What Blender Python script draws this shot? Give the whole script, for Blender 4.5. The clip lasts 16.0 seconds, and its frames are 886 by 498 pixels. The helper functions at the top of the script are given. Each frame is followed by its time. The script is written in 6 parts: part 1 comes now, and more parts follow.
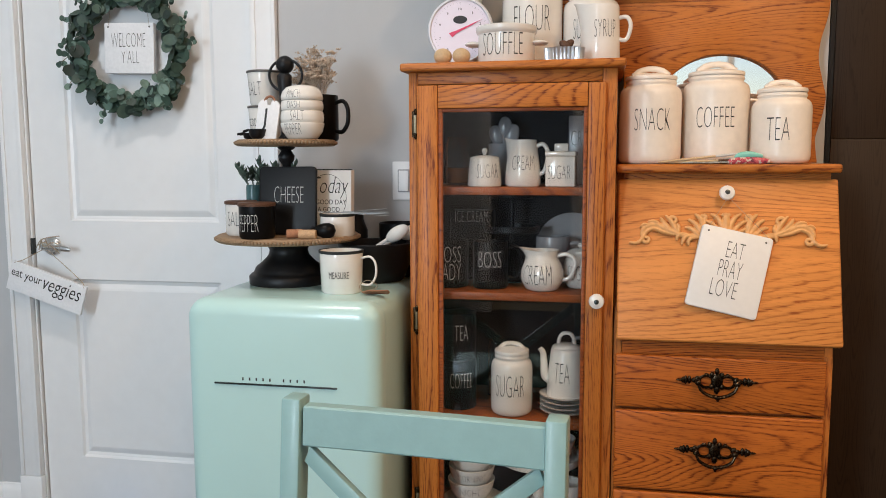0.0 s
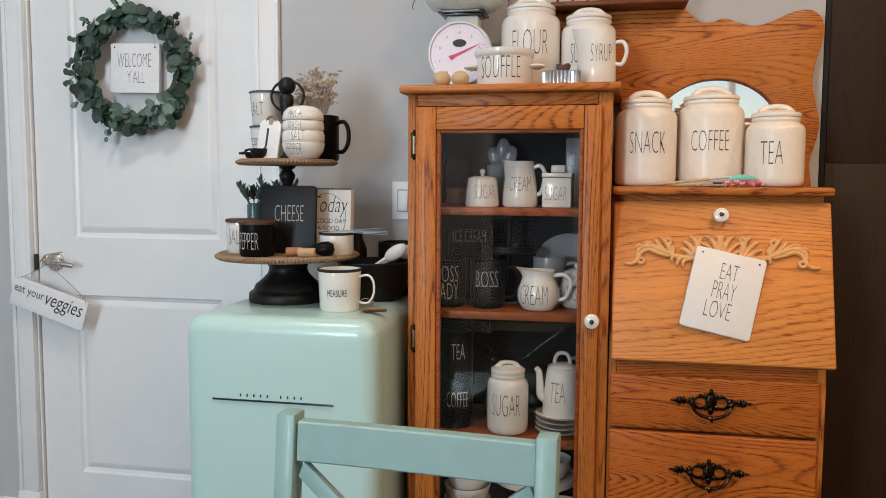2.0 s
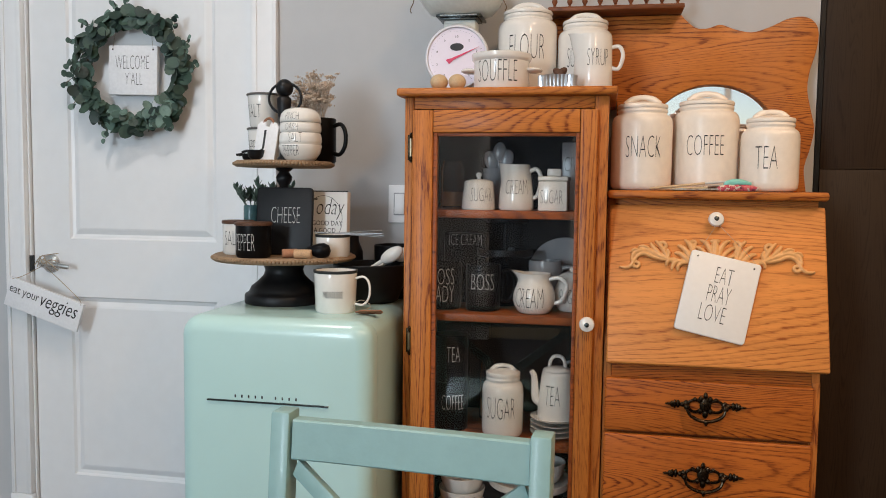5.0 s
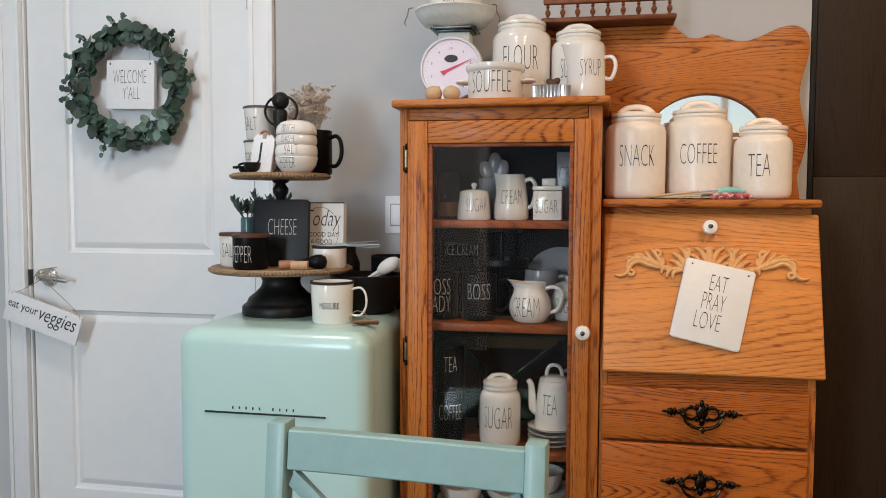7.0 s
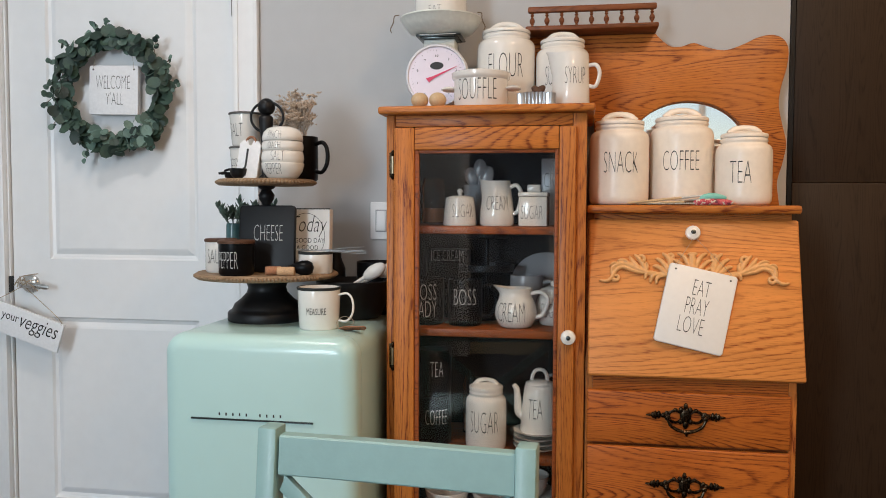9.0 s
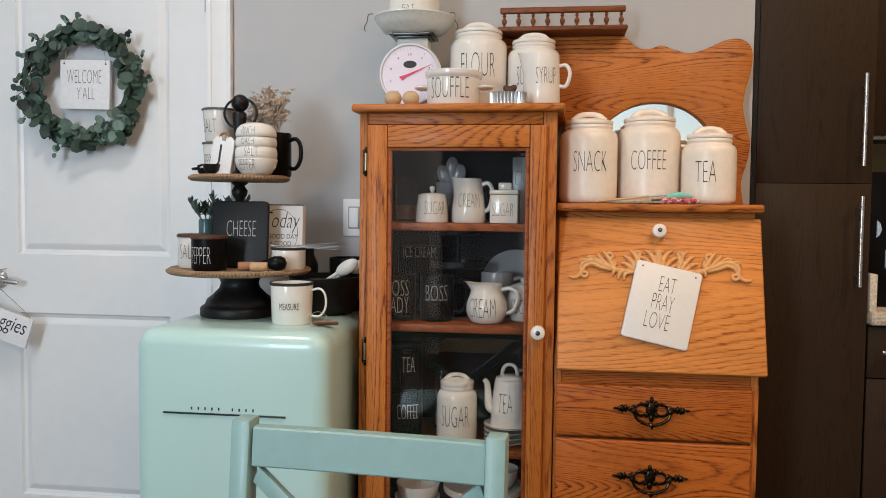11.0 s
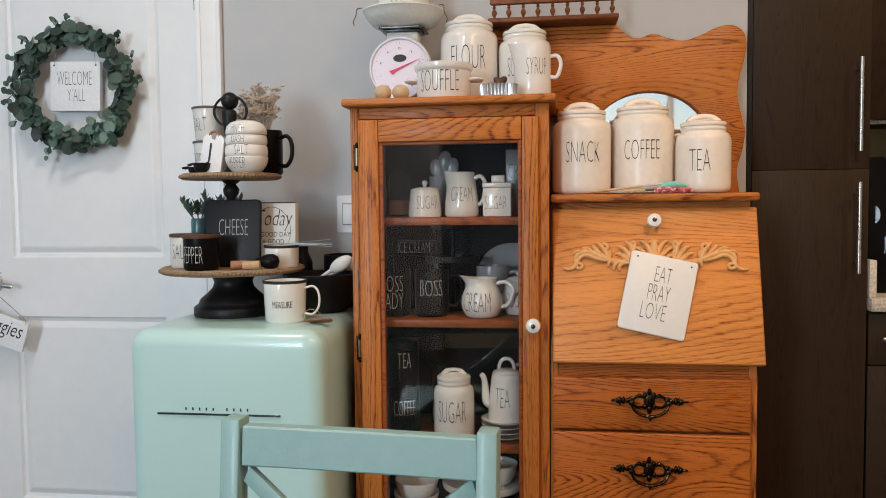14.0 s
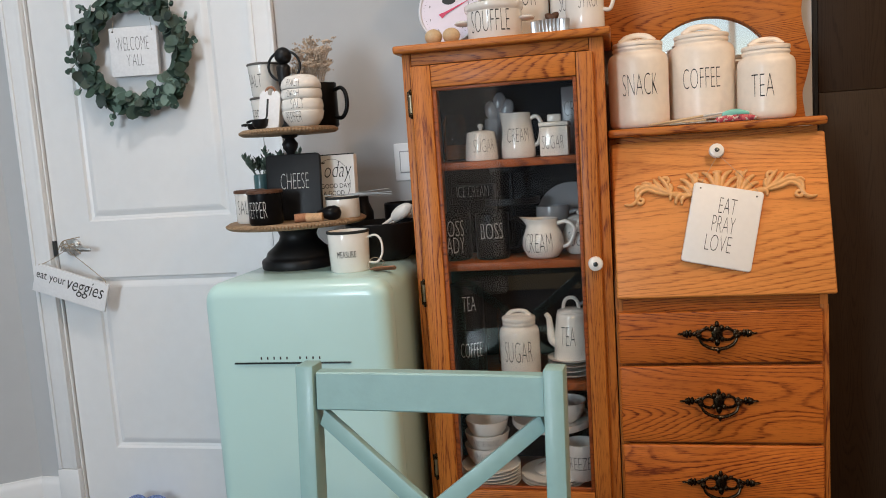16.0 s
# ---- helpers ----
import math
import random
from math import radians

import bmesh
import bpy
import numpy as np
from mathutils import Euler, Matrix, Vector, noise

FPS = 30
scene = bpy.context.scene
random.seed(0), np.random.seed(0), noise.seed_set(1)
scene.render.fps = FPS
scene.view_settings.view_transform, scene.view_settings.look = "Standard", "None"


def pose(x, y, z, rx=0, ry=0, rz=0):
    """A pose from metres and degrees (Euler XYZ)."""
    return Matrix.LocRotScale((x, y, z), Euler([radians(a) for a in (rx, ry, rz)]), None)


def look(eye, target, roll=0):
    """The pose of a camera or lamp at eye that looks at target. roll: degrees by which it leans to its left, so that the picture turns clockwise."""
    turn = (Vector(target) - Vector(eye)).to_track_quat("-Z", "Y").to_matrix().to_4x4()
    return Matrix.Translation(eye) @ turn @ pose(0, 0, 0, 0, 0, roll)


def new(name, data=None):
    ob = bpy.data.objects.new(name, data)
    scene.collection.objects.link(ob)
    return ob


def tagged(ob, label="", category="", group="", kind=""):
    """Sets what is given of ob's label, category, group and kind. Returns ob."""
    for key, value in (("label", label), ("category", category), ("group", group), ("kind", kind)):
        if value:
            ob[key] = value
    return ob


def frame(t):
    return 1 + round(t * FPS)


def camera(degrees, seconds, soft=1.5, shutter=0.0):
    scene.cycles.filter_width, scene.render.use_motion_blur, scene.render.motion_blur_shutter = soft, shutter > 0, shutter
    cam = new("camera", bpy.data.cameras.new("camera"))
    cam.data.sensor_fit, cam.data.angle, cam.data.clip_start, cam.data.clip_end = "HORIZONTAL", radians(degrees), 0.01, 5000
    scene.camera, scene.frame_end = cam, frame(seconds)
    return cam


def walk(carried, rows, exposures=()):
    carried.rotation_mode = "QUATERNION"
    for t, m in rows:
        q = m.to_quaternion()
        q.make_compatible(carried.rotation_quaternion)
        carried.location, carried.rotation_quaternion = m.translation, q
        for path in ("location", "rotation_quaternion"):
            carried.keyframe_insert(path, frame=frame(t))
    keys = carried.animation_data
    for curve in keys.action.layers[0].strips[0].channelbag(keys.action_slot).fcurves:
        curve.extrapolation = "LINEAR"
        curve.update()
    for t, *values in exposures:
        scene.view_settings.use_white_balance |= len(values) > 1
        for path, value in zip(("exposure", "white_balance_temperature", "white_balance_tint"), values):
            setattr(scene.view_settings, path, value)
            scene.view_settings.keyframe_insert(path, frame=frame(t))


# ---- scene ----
cam = camera(57.7, 16.0, soft=0.95)
PATH = [
    (0, (0.607, -2.341, 1.223), (0.228, -0.39, 1.004), -0.2),
    (0.5, (0.606, -2.345, 1.226), (0.224, -0.391, 1.03), -0.2),
    (1, (0.611, -2.352, 1.223), (0.224, -0.396, 1.057), 0.0),
    (1.5, (0.616, -2.359, 1.221), (0.228, -0.404, 1.058), 0.2),
    (2, (0.627, -2.361, 1.222), (0.238, -0.407, 1.054), 0.3),
    (2.5, (0.629, -2.365, 1.22), (0.242, -0.41, 1.05), 0.4),
    (3, (0.623, -2.364, 1.219), (0.236, -0.41, 1.038), 0.7),
    (3.5, (0.617, -2.364, 1.211), (0.233, -0.409, 1.035), 1.2),
    (4, (0.618, -2.364, 1.208), (0.238, -0.406, 1.062), 1.2),
    (6.5, (0.642, -2.373, 1.203), (0.254, -0.417, 1.058), 0.1),
    (7, (0.642, -2.374, 1.204), (0.26, -0.414, 1.086), 0.2),
    (7.5, (0.637, -2.376, 1.203), (0.276, -0.411, 1.106), 0.5),
    (8, (0.631, -2.378, 1.201), (0.276, -0.412, 1.108), 0.6),
    (8.5, (0.625, -2.38, 1.2), (0.288, -0.411, 1.105), 0.5),
    (9, (0.625, -2.39, 1.204), (0.295, -0.42, 1.101), 0.2),
    (9.5, (0.625, -2.403, 1.197), (0.334, -0.427, 1.097), 0.2),
    (12, (0.634, -2.419, 1.197), (0.385, -0.437, 1.093), 0.4),
    (12.5, (0.65, -2.416, 1.194), (0.403, -0.434, 1.094), -0.8),
    (13, (0.658, -2.41, 1.192), (0.407, -0.428, 1.087), -1.0),
    (13.5, (0.655, -2.402, 1.189), (0.401, -0.421, 1.079), -0.7),
    (14, (0.654, -2.398, 1.191), (0.383, -0.42, 1.079), -0.6),
    (14.5, (0.662, -2.4, 1.187), (0.367, -0.425, 1.068), -1.3),
    (15, (0.666, -2.402, 1.19), (0.356, -0.435, 1.005), -3.0),
    (15.5, (0.67, -2.404, 1.183), (0.342, -0.445, 0.95), -3.6),
    (16, (0.659, -2.41, 1.189), (0.235, -0.47, 0.947), -3.9),
]
walk(cam, [(t, look(eye, target, roll)) for t, eye, target, roll in PATH], [(0, 0.10), (0.4, 0.02), (1, 0.0), (16, 0.0)])

# one ceiling height, one floor; x runs along the main wall, y into it, z up
# ---- world and light ----
world = bpy.data.worlds.new("world")
scene.world = world
world.use_nodes = True
wn = world.node_tree.nodes
sky = wn.new("ShaderNodeTexSky")
sky.sky_type, sky.sun_disc = "NISHITA", False
sky.sun_elevation, sky.sun_rotation = radians(38), radians(200)
world.node_tree.links.new(sky.outputs[0], wn["Background"].inputs[0])
wn["Background"].inputs[1].default_value = 0.1


def lamp(name, kind, m, energy, colour, **more):
    data = bpy.data.lights.new(name, kind)
    data.energy, data.color = energy, colour
    for key, value in more.items():
        if key == "size":
            data.size = value
        elif key == "size_y":
            data.shape, data.size_y = "RECTANGLE", value
        elif key == "disk":
            data.shape, data.size = "DISK", value
        elif key == "spread":
            data.spread = value
    ob = new(name, data)
    ob.matrix_world = m
    return ob


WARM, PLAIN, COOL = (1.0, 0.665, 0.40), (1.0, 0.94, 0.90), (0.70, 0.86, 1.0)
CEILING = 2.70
# Front pair follow the cast shadows; rear pair are added to flatten the light.
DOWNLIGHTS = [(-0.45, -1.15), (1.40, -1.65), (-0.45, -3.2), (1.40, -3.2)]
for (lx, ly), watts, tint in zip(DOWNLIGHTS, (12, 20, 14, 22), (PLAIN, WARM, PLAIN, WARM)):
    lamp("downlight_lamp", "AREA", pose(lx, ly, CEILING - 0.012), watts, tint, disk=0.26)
# Cool daylight added from behind, at a window that is only assumed.
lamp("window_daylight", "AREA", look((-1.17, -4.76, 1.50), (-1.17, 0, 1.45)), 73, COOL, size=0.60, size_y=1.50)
# Unseen lamp, added to brighten the kitchen corner.
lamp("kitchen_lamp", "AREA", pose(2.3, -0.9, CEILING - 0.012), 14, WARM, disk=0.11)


# ---- materials ----
def mat(name, colour, rough=0.5, metal=0.0, spec=0.5, vary=0.06, scale=18.0, bump=0.0, bscale=120.0, coat=0.0, rvar=0.2):
    m = bpy.data.materials.new(name)
    m.use_nodes = True
    nt = m.node_tree
    n, l = nt.nodes, nt.links
    b = n["Principled BSDF"]
    b.inputs["Roughness"].default_value = rough
    b.inputs["Metallic"].default_value = metal
    b.inputs["Specular IOR Level"].default_value = spec
    b.inputs["Coat Weight"].default_value = coat
    b.inputs["Coat Roughness"].default_value = 0.08
    co = n.new("ShaderNodeTexCoord")
    big = n.new("ShaderNodeTexNoise")
    big.inputs["Scale"].default_value, big.inputs["Detail"].default_value = scale * 0.18, 3
    small = n.new("ShaderNodeTexNoise")
    small.inputs["Scale"].default_value, small.inputs["Detail"].default_value = scale * 3, 4
    for t in (big, small):
        l.new(co.outputs["Object"], t.inputs["Vector"])
    add = n.new("ShaderNodeMath")
    add.operation = "ADD"
    l.new(big.outputs["Fac"], add.inputs[0])
    l.new(small.outputs["Fac"], add.inputs[1])
    rng = n.new("ShaderNodeMapRange")
    rng.inputs["From Min"].default_value, rng.inputs["From Max"].default_value = 0.7, 1.3
    rng.inputs["To Min"].default_value, rng.inputs["To Max"].default_value = 1 - vary, 1 + vary
    l.new(add.outputs[0], rng.inputs["Value"])
    mul = n.new("ShaderNodeVectorMath")
    mul.operation = "SCALE"
    mul.inputs[0].default_value = colour
    l.new(rng.outputs[0], mul.inputs["Scale"])
    l.new(mul.outputs[0], b.inputs["Base Color"])
    rr = n.new("ShaderNodeMapRange")
    rr.inputs["To Min"].default_value, rr.inputs["To Max"].default_value = max(0.02, rough * (1 - rvar)), min(1, rough * (1 + rvar))
    l.new(small.outputs["Fac"], rr.inputs["Value"])
    l.new(rr.outputs[0], b.inputs["Roughness"])
    if bump:
        t = n.new("ShaderNodeTexNoise")
        t.inputs["Scale"].default_value, t.inputs["Detail"].default_value = bscale, 3
        l.new(co.outputs["Object"], t.inputs["Vector"])
        bp = n.new("ShaderNodeBump")
        bp.inputs["Strength"].default_value, bp.inputs["Distance"].default_value = bump, 0.002
        l.new(t.outputs["Fac"], bp.inputs["Height"])
        l.new(bp.outputs[0], b.inputs["Normal"])
    return m


def wood(name, light, dark, axis=0, rings=22.0, across=7.5, along=1.3, rough=0.40, pores=0.35, coat=0.06, depth=1.0, spec=0.28, drift=0.12, wiggle=0.35):
    """Plain-sawn board: rings cut by the board's face give arched grain; the grain runs along the axis."""
    m = bpy.data.materials.new(name)
    m.use_nodes = True
    nt = m.node_tree
    n, l = nt.nodes, nt.links
    b = n["Principled BSDF"]
    b.inputs["Coat Weight"].default_value, b.inputs["Coat Roughness"].default_value = coat, 0.22
    b.inputs["Specular IOR Level"].default_value = spec
    co = n.new("ShaderNodeTexCoord")
    info = n.new("ShaderNodeObjectInfo")
    off = n.new("ShaderNodeVectorMath")
    off.operation = "SCALE"
    off.inputs[0].default_value = (7.3, 11.9, 5.1)
    l.new(info.outputs["Random"], off.inputs["Scale"])
    add = n.new("ShaderNodeVectorMath")
    l.new(co.outputs["Object"], add.inputs[0])
    l.new(off.outputs[0], add.inputs[1])

    def stretched(a, g, detail=2.0, sharp=0.5):
        mp = n.new("ShaderNodeMapping")
        s = [a, a, a]
        s[axis] = g
        mp.inputs["Scale"].default_value = s
        l.new(add.outputs[0], mp.inputs["Vector"])
        t = n.new("ShaderNodeTexNoise")
        t.inputs["Scale"].default_value = 1.0
        t.inputs["Detail"].default_value, t.inputs["Roughness"].default_value = detail, sharp
        l.new(mp.outputs[0], t.inputs["Vector"])
        return t.outputs["Fac"]

    def ranged(source, lo, hi, a, c):
        r = n.new("ShaderNodeMapRange")
        r.inputs["From Min"].default_value, r.inputs["From Max"].default_value = lo, hi
        r.inputs["To Min"].default_value, r.inputs["To Max"].default_value = a, c
        l.new(source, r.inputs["Value"])
        return r.outputs[0]

    def calc(op, a, c):
        q = n.new("ShaderNodeMath")
        q.operation = op
        for k, v in enumerate((a, c)):
            if isinstance(v, float):
                q.inputs[k].default_value = v
            else:
                l.new(v, q.inputs[k])
        return q.outputs[0]

    # the field of the rings, with a small feathery wander
    field = calc("MULTIPLY", stretched(across, along, 1.2, 0.2), float(rings))
    wander = calc("MULTIPLY", stretched(70, 16, 2.0, 0.5), float(wiggle) * 2)
    phase = calc("ADD", field, wander)
    ring = calc("FRACT", phase, 0.0)
    ramp = n.new("ShaderNodeValToRGB")
    e = ramp.color_ramp.elements
    e[0].position, e[0].color = 0.0, (0.10, 0.10, 0.10, 1)
    e[1].position, e[1].color = 1.0, (0.04, 0.04, 0.04, 1)
    for at, v in ((0.12, 0.0), (0.45, 0.06), (0.62, 0.34), (0.74, 0.95), (0.84, 1.0), (0.92, 0.35)):
        x = e.new(at)
        x.color = (v, v, v, 1)
    l.new(ring, ramp.inputs[0])
    # each ring darker or fainter than the next
    strength = ranged(stretched(across * 2.3, along * 1.6, 1.0, 0.4), 0.36, 0.64, 0.45, 1.15)
    fine = stretched(430, 34, 2.0, 0.55)
    in_ring = calc("MULTIPLY", calc("MULTIPLY", ramp.outputs[0], strength), ranged(fine, 0.36, 0.60, 0.40, 1.15))
    loose = ranged(fine, 0.54, 0.68, 0.0, 0.8 * pores)
    amount = calc("ADD", calc("MULTIPLY", in_ring, float(depth)), loose)
    tone = n.new("ShaderNodeMix")
    tone.data_type = "RGBA"
    tone.inputs[6].default_value, tone.inputs[7].default_value = (*light, 1), (*dark, 1)
    l.new(amount, tone.inputs[0])
    streak = ranged(stretched(60, 1.6, 2.0, 0.5), 0.3, 0.7, 1 - 0.6 * drift, 1 + 0.6 * drift)
    broad = ranged(stretched(3.0, 1.0), 0.3, 0.7, 1 - drift, 1 + drift)
    out = n.new("ShaderNodeVectorMath")
    out.operation = "SCALE"
    l.new(tone.outputs[2], out.inputs[0])
    l.new(calc("MULTIPLY", streak, broad), out.inputs["Scale"])
    l.new(out.outputs[0], b.inputs["Base Color"])
    l.new(ranged(fine, 0.0, 1.0, rough + 0.12, rough), b.inputs["Roughness"])
    bp = n.new("ShaderNodeBump")
    bp.inputs["Strength"].default_value, bp.inputs["Distance"].default_value = 0.12, 0.001
    l.new(fine, bp.inputs["Height"])
    l.new(bp.outputs[0], b.inputs["Normal"])
    return m


OAK_L, OAK_D = (0.525, 0.172, 0.030), (0.165, 0.032, 0.005)
oak_h = wood("oak_grain_across", OAK_L, OAK_D, 0, rings=58, across=6, along=0.9, pores=0.5, depth=0.95)
oak_soft = wood("oak_mild_grain", (0.68, 0.262, 0.062), (0.30, 0.075, 0.014), 0, rings=46, across=6, along=0.6, pores=0.35, depth=0.66)
oak_v = wood("oak_grain_upright", OAK_L, OAK_D, 2, rings=34, across=15, along=0.55, pores=0.55, depth=0.85, wiggle=0.16)
oak_deep = wood("oak_reddish_drawer", (0.525, 0.144, 0.020), (0.150, 0.026, 0.004), 0, rings=52, across=7, along=1.1, pores=0.5, depth=0.95)
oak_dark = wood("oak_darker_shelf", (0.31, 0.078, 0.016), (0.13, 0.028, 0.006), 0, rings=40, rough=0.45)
oak_gallery = wood("oak_gallery_stain", (0.20, 0.062, 0.020), (0.09, 0.026, 0.008), 0, rings=40, rough=0.45)
oak_carved = mat("oak_carved_ornament", (0.70, 0.365, 0.135), 0.38, vary=0.12, scale=40, bump=0.15, bscale=200)
walnut = wood("stained_wooden_lid", (0.105, 0.050, 0.028), (0.05, 0.022, 0.012), 0, rings=14, across=30, along=8, rough=0.45, coat=0.0)
pale_wood = mat("pale_turned_wood", (0.56, 0.40, 0.23), 0.5, vary=0.12, scale=60)
tray_wood = wood("weathered_tray_wood", (0.32, 0.215, 0.13), (0.20, 0.125, 0.07), 0, rings=16, across=18, along=4, rough=0.6, coat=0.0)
cork = mat("cork", (0.50, 0.32, 0.18), 0.85, vary=0.3, scale=120, bump=0.4, bscale=500)
cork_dark = mat("stained_cork", (0.36, 0.17, 0.09), 0.8, vary=0.3, scale=120, bump=0.4, bscale=500)
floor_wood = wood("floor_plank_wood", (0.07, 0.045, 0.03), (0.04, 0.026, 0.016), 1, rings=10, rough=0.4, coat=0.1)
espresso = wood("dark_laminate", (0.036, 0.0205, 0.0105), (0.022, 0.012, 0.006), 2, rings=20, across=25, along=1.5, rough=0.45, pores=0.25, coat=0.0, spec=0.2, drift=0.05)
wall_paint = mat("grey_wall_paint", (0.50, 0.505, 0.51), 0.75, spec=0.3, vary=0.025, scale=6, bump=0.12, bscale=260)
white_paint = mat("white_trim_paint", (0.80, 0.80, 0.80), 0.38, vary=0.02, scale=8, bump=0.04, bscale=90, rvar=0.05)
# Grey of the rocker frame stands in for the shaded slit around it.
switch_grey = mat("grey_white_plastic", (0.36, 0.36, 0.37), 0.4, vary=0.02)
ceiling_paint = mat("white_ceiling_paint", (0.80, 0.80, 0.78), 0.9, vary=0.02, scale=6, bump=0.2, bscale=200)
mint = mat("mint_enamel", (0.490, 0.705, 0.670), 0.30, vary=0.015, scale=4, rvar=0.02, coat=0.25)
chair_paint = mat("teal_chair_paint", (0.246, 0.398, 0.388), 0.42, vary=0.06, scale=14, bump=0.08, bscale=160, coat=0.1)
seal_mint = mat("grey_green_seal", (0.20, 0.31, 0.29), 0.6)
gasket = mat("dark_rubber_seal", (0.02, 0.022, 0.022), 0.7)
ceramic = mat("white_glazed_ceramic", (0.78, 0.75, 0.70), 0.17, vary=0.03, scale=22, bump=0.03, bscale=60, coat=0.3)
ivory = mat("ivory_glazed_ceramic", (0.84, 0.755, 0.655), 0.36, vary=0.05, scale=20, bump=0.06, bscale=55, coat=0.06)
sign_white = mat("white_sign_face", (0.78, 0.765, 0.735), 0.42, vary=0.025, scale=25)
sign_matte = mat("whitewashed_board", (0.76, 0.76, 0.77), 0.7, vary=0.06, scale=40, bump=0.1)
black_glaze = mat("black_glazed_ceramic", (0.0045, 0.0045, 0.005), 0.34, spec=0.13, vary=0.2, scale=30)
black_matte = mat("black_matte_paint", (0.006, 0.006, 0.007), 0.45, spec=0.3, vary=0.25, scale=30, bump=0.05)
rack_lid = mat("dark_grey_gloss", (0.016, 0.015, 0.015), 0.16, vary=0.1)
# Curio back: the interior's shade is put into a near-black colour.
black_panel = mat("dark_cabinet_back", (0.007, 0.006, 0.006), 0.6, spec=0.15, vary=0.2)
lid_grey = mat("dark_grey_lid", (0.085, 0.078, 0.072), 0.5, vary=0.15, scale=40)
grey_glaze = mat("grey_glazed_ceramic", (0.36, 0.36, 0.37), 0.25, vary=0.05, scale=22)
ink = mat("black_lettering", (0.018, 0.017, 0.017), 0.55, vary=0.3, scale=200)
chalk = mat("white_lettering", (0.60, 0.59, 0.57), 0.6, vary=0.15, scale=200)
chrome = mat("brushed_nickel", (0.62, 0.61, 0.59), 0.28, metal=1.0, vary=0.05)
dark_chrome = mat("dark_chrome", (0.10, 0.11, 0.11), 0.25, metal=1.0)
tin_metal = mat("tinned_steel", (0.74, 0.74, 0.75), 0.3, metal=1.0, vary=0.08)
dull_steel = mat("dull_steel", (0.42, 0.42, 0.41), 0.45, metal=1.0, vary=0.1)
hinge_brass = mat("worn_brass", (0.34, 0.28, 0.19), 0.38, metal=1.0, vary=0.35, scale=90)
brass_old = mat("antique_brass", (0.050, 0.034, 0.021), 0.27, metal=1.0, vary=0.35, scale=90, bump=0.1)
def leafy(name, dark, pale):
    """Leaf paint whose tone differs from leaf to leaf."""
    m = mat(name, dark, 0.55, vary=0.25, scale=26)
    n, l = m.node_tree.nodes, m.node_tree.links
    geo, mix = n.new("ShaderNodeNewGeometry"), n.new("ShaderNodeMix")
    mix.data_type = "RGBA"
    mix.inputs[6].default_value, mix.inputs[7].default_value = (*dark, 1), (*pale, 1)
    l.new(geo.outputs["Random Per Island"], mix.inputs[0])
    scale_ = next(q for q in n if q.type == "VECT_MATH")
    l.new(mix.outputs[2], scale_.inputs[0])
    return m


leaf_mat = leafy("eucalyptus_leaf", (0.008, 0.020, 0.016), (0.050, 0.092, 0.062))
leaf_mat2 = leafy("eucalyptus_leaf_pale", (0.042, 0.085, 0.062), (0.15, 0.230, 0.185))
twig = mat("brown_twig", (0.13, 0.085, 0.05), 0.85, vary=0.3, scale=60)
succulent_mat = mat("succulent_leaf", (0.105, 0.150, 0.115), 0.5, vary=0.4, scale=60)
dried = mat("dried_flower", (0.50, 0.40, 0.31), 0.9, vary=0.5, scale=150)
scale_paint = mat("pale_green_scale_paint", (0.68, 0.70, 0.65), 0.35, vary=0.08, scale=30)
dial_white = mat("dial_face", (0.74, 0.67, 0.76), 0.3, vary=0.02)
dial_case = mat("white_dial_rim", (0.70, 0.70, 0.73), 0.3, vary=0.03)
needle_red = mat("red_needle", (0.62, 0.02, 0.09), 0.4)
string_mat = mat("jute_string", (0.36, 0.29, 0.21), 0.9, vary=0.3, scale=200)
leather = mat("brown_leather_tag", (0.30, 0.13, 0.065), 0.6, vary=0.2, scale=80)
glass_teal = mat("teal_glazed_pot", (0.055, 0.125, 0.135), 0.2, vary=0.15, scale=30)
stone_top = mat("speckled_stone_worktop", (0.58, 0.52, 0.43), 0.3, vary=0.5, scale=60)
olive_wall = mat("olive_backsplash", (0.26, 0.25, 0.13), 0.5, vary=0.1, scale=10)
aqua = mat("aqua_plastic", (0.20, 0.55, 0.48), 0.4)
pink_floral = mat("floral_print", (0.50, 0.09, 0.10), 0.45)
fn, fl = pink_floral.node_tree.nodes, pink_floral.node_tree.links
cell, pick = fn.new("ShaderNodeTexVoronoi"), fn.new("ShaderNodeValToRGB")
cell.inputs["Scale"].default_value = 190
pick.color_ramp.interpolation = "CONSTANT"
for at, shade in ((0.30, (0.62, 0.52, 0.44, 1)), (0.52, (0.45, 0.05, 0.08, 1)), (0.78, (0.16, 0.03, 0.05, 1))):
    pick.color_ramp.elements.new(at).color = shade
pick.color_ramp.elements[0].color = (0.60, 0.12, 0.13, 1)
fl.new(fn["Texture Coordinate"].outputs["Object"], cell.inputs["Vector"])
fl.new(cell.outputs["Color"], pick.inputs[0])
fl.new(pick.outputs[0], fn["Principled BSDF"].inputs["Base Color"])
blue_print = mat("blue_printed_fabric", (0.20, 0.28, 0.55), 0.9, vary=0.9, scale=60)
orange_jar = mat("amber_contents", (0.45, 0.20, 0.08), 0.5, vary=0.2)


def clear(name, tint=(1, 1, 1), rough=0.0):
    m = bpy.data.materials.new(name)
    m.use_nodes = True
    b = m.node_tree.nodes["Principled BSDF"]
    b.inputs["Base Color"].default_value = (*tint, 1)
    b.inputs["Transmission Weight"].default_value = 1.0
    b.inputs["Roughness"].default_value = rough
    b.inputs["IOR"].default_value = 1.36
    return m


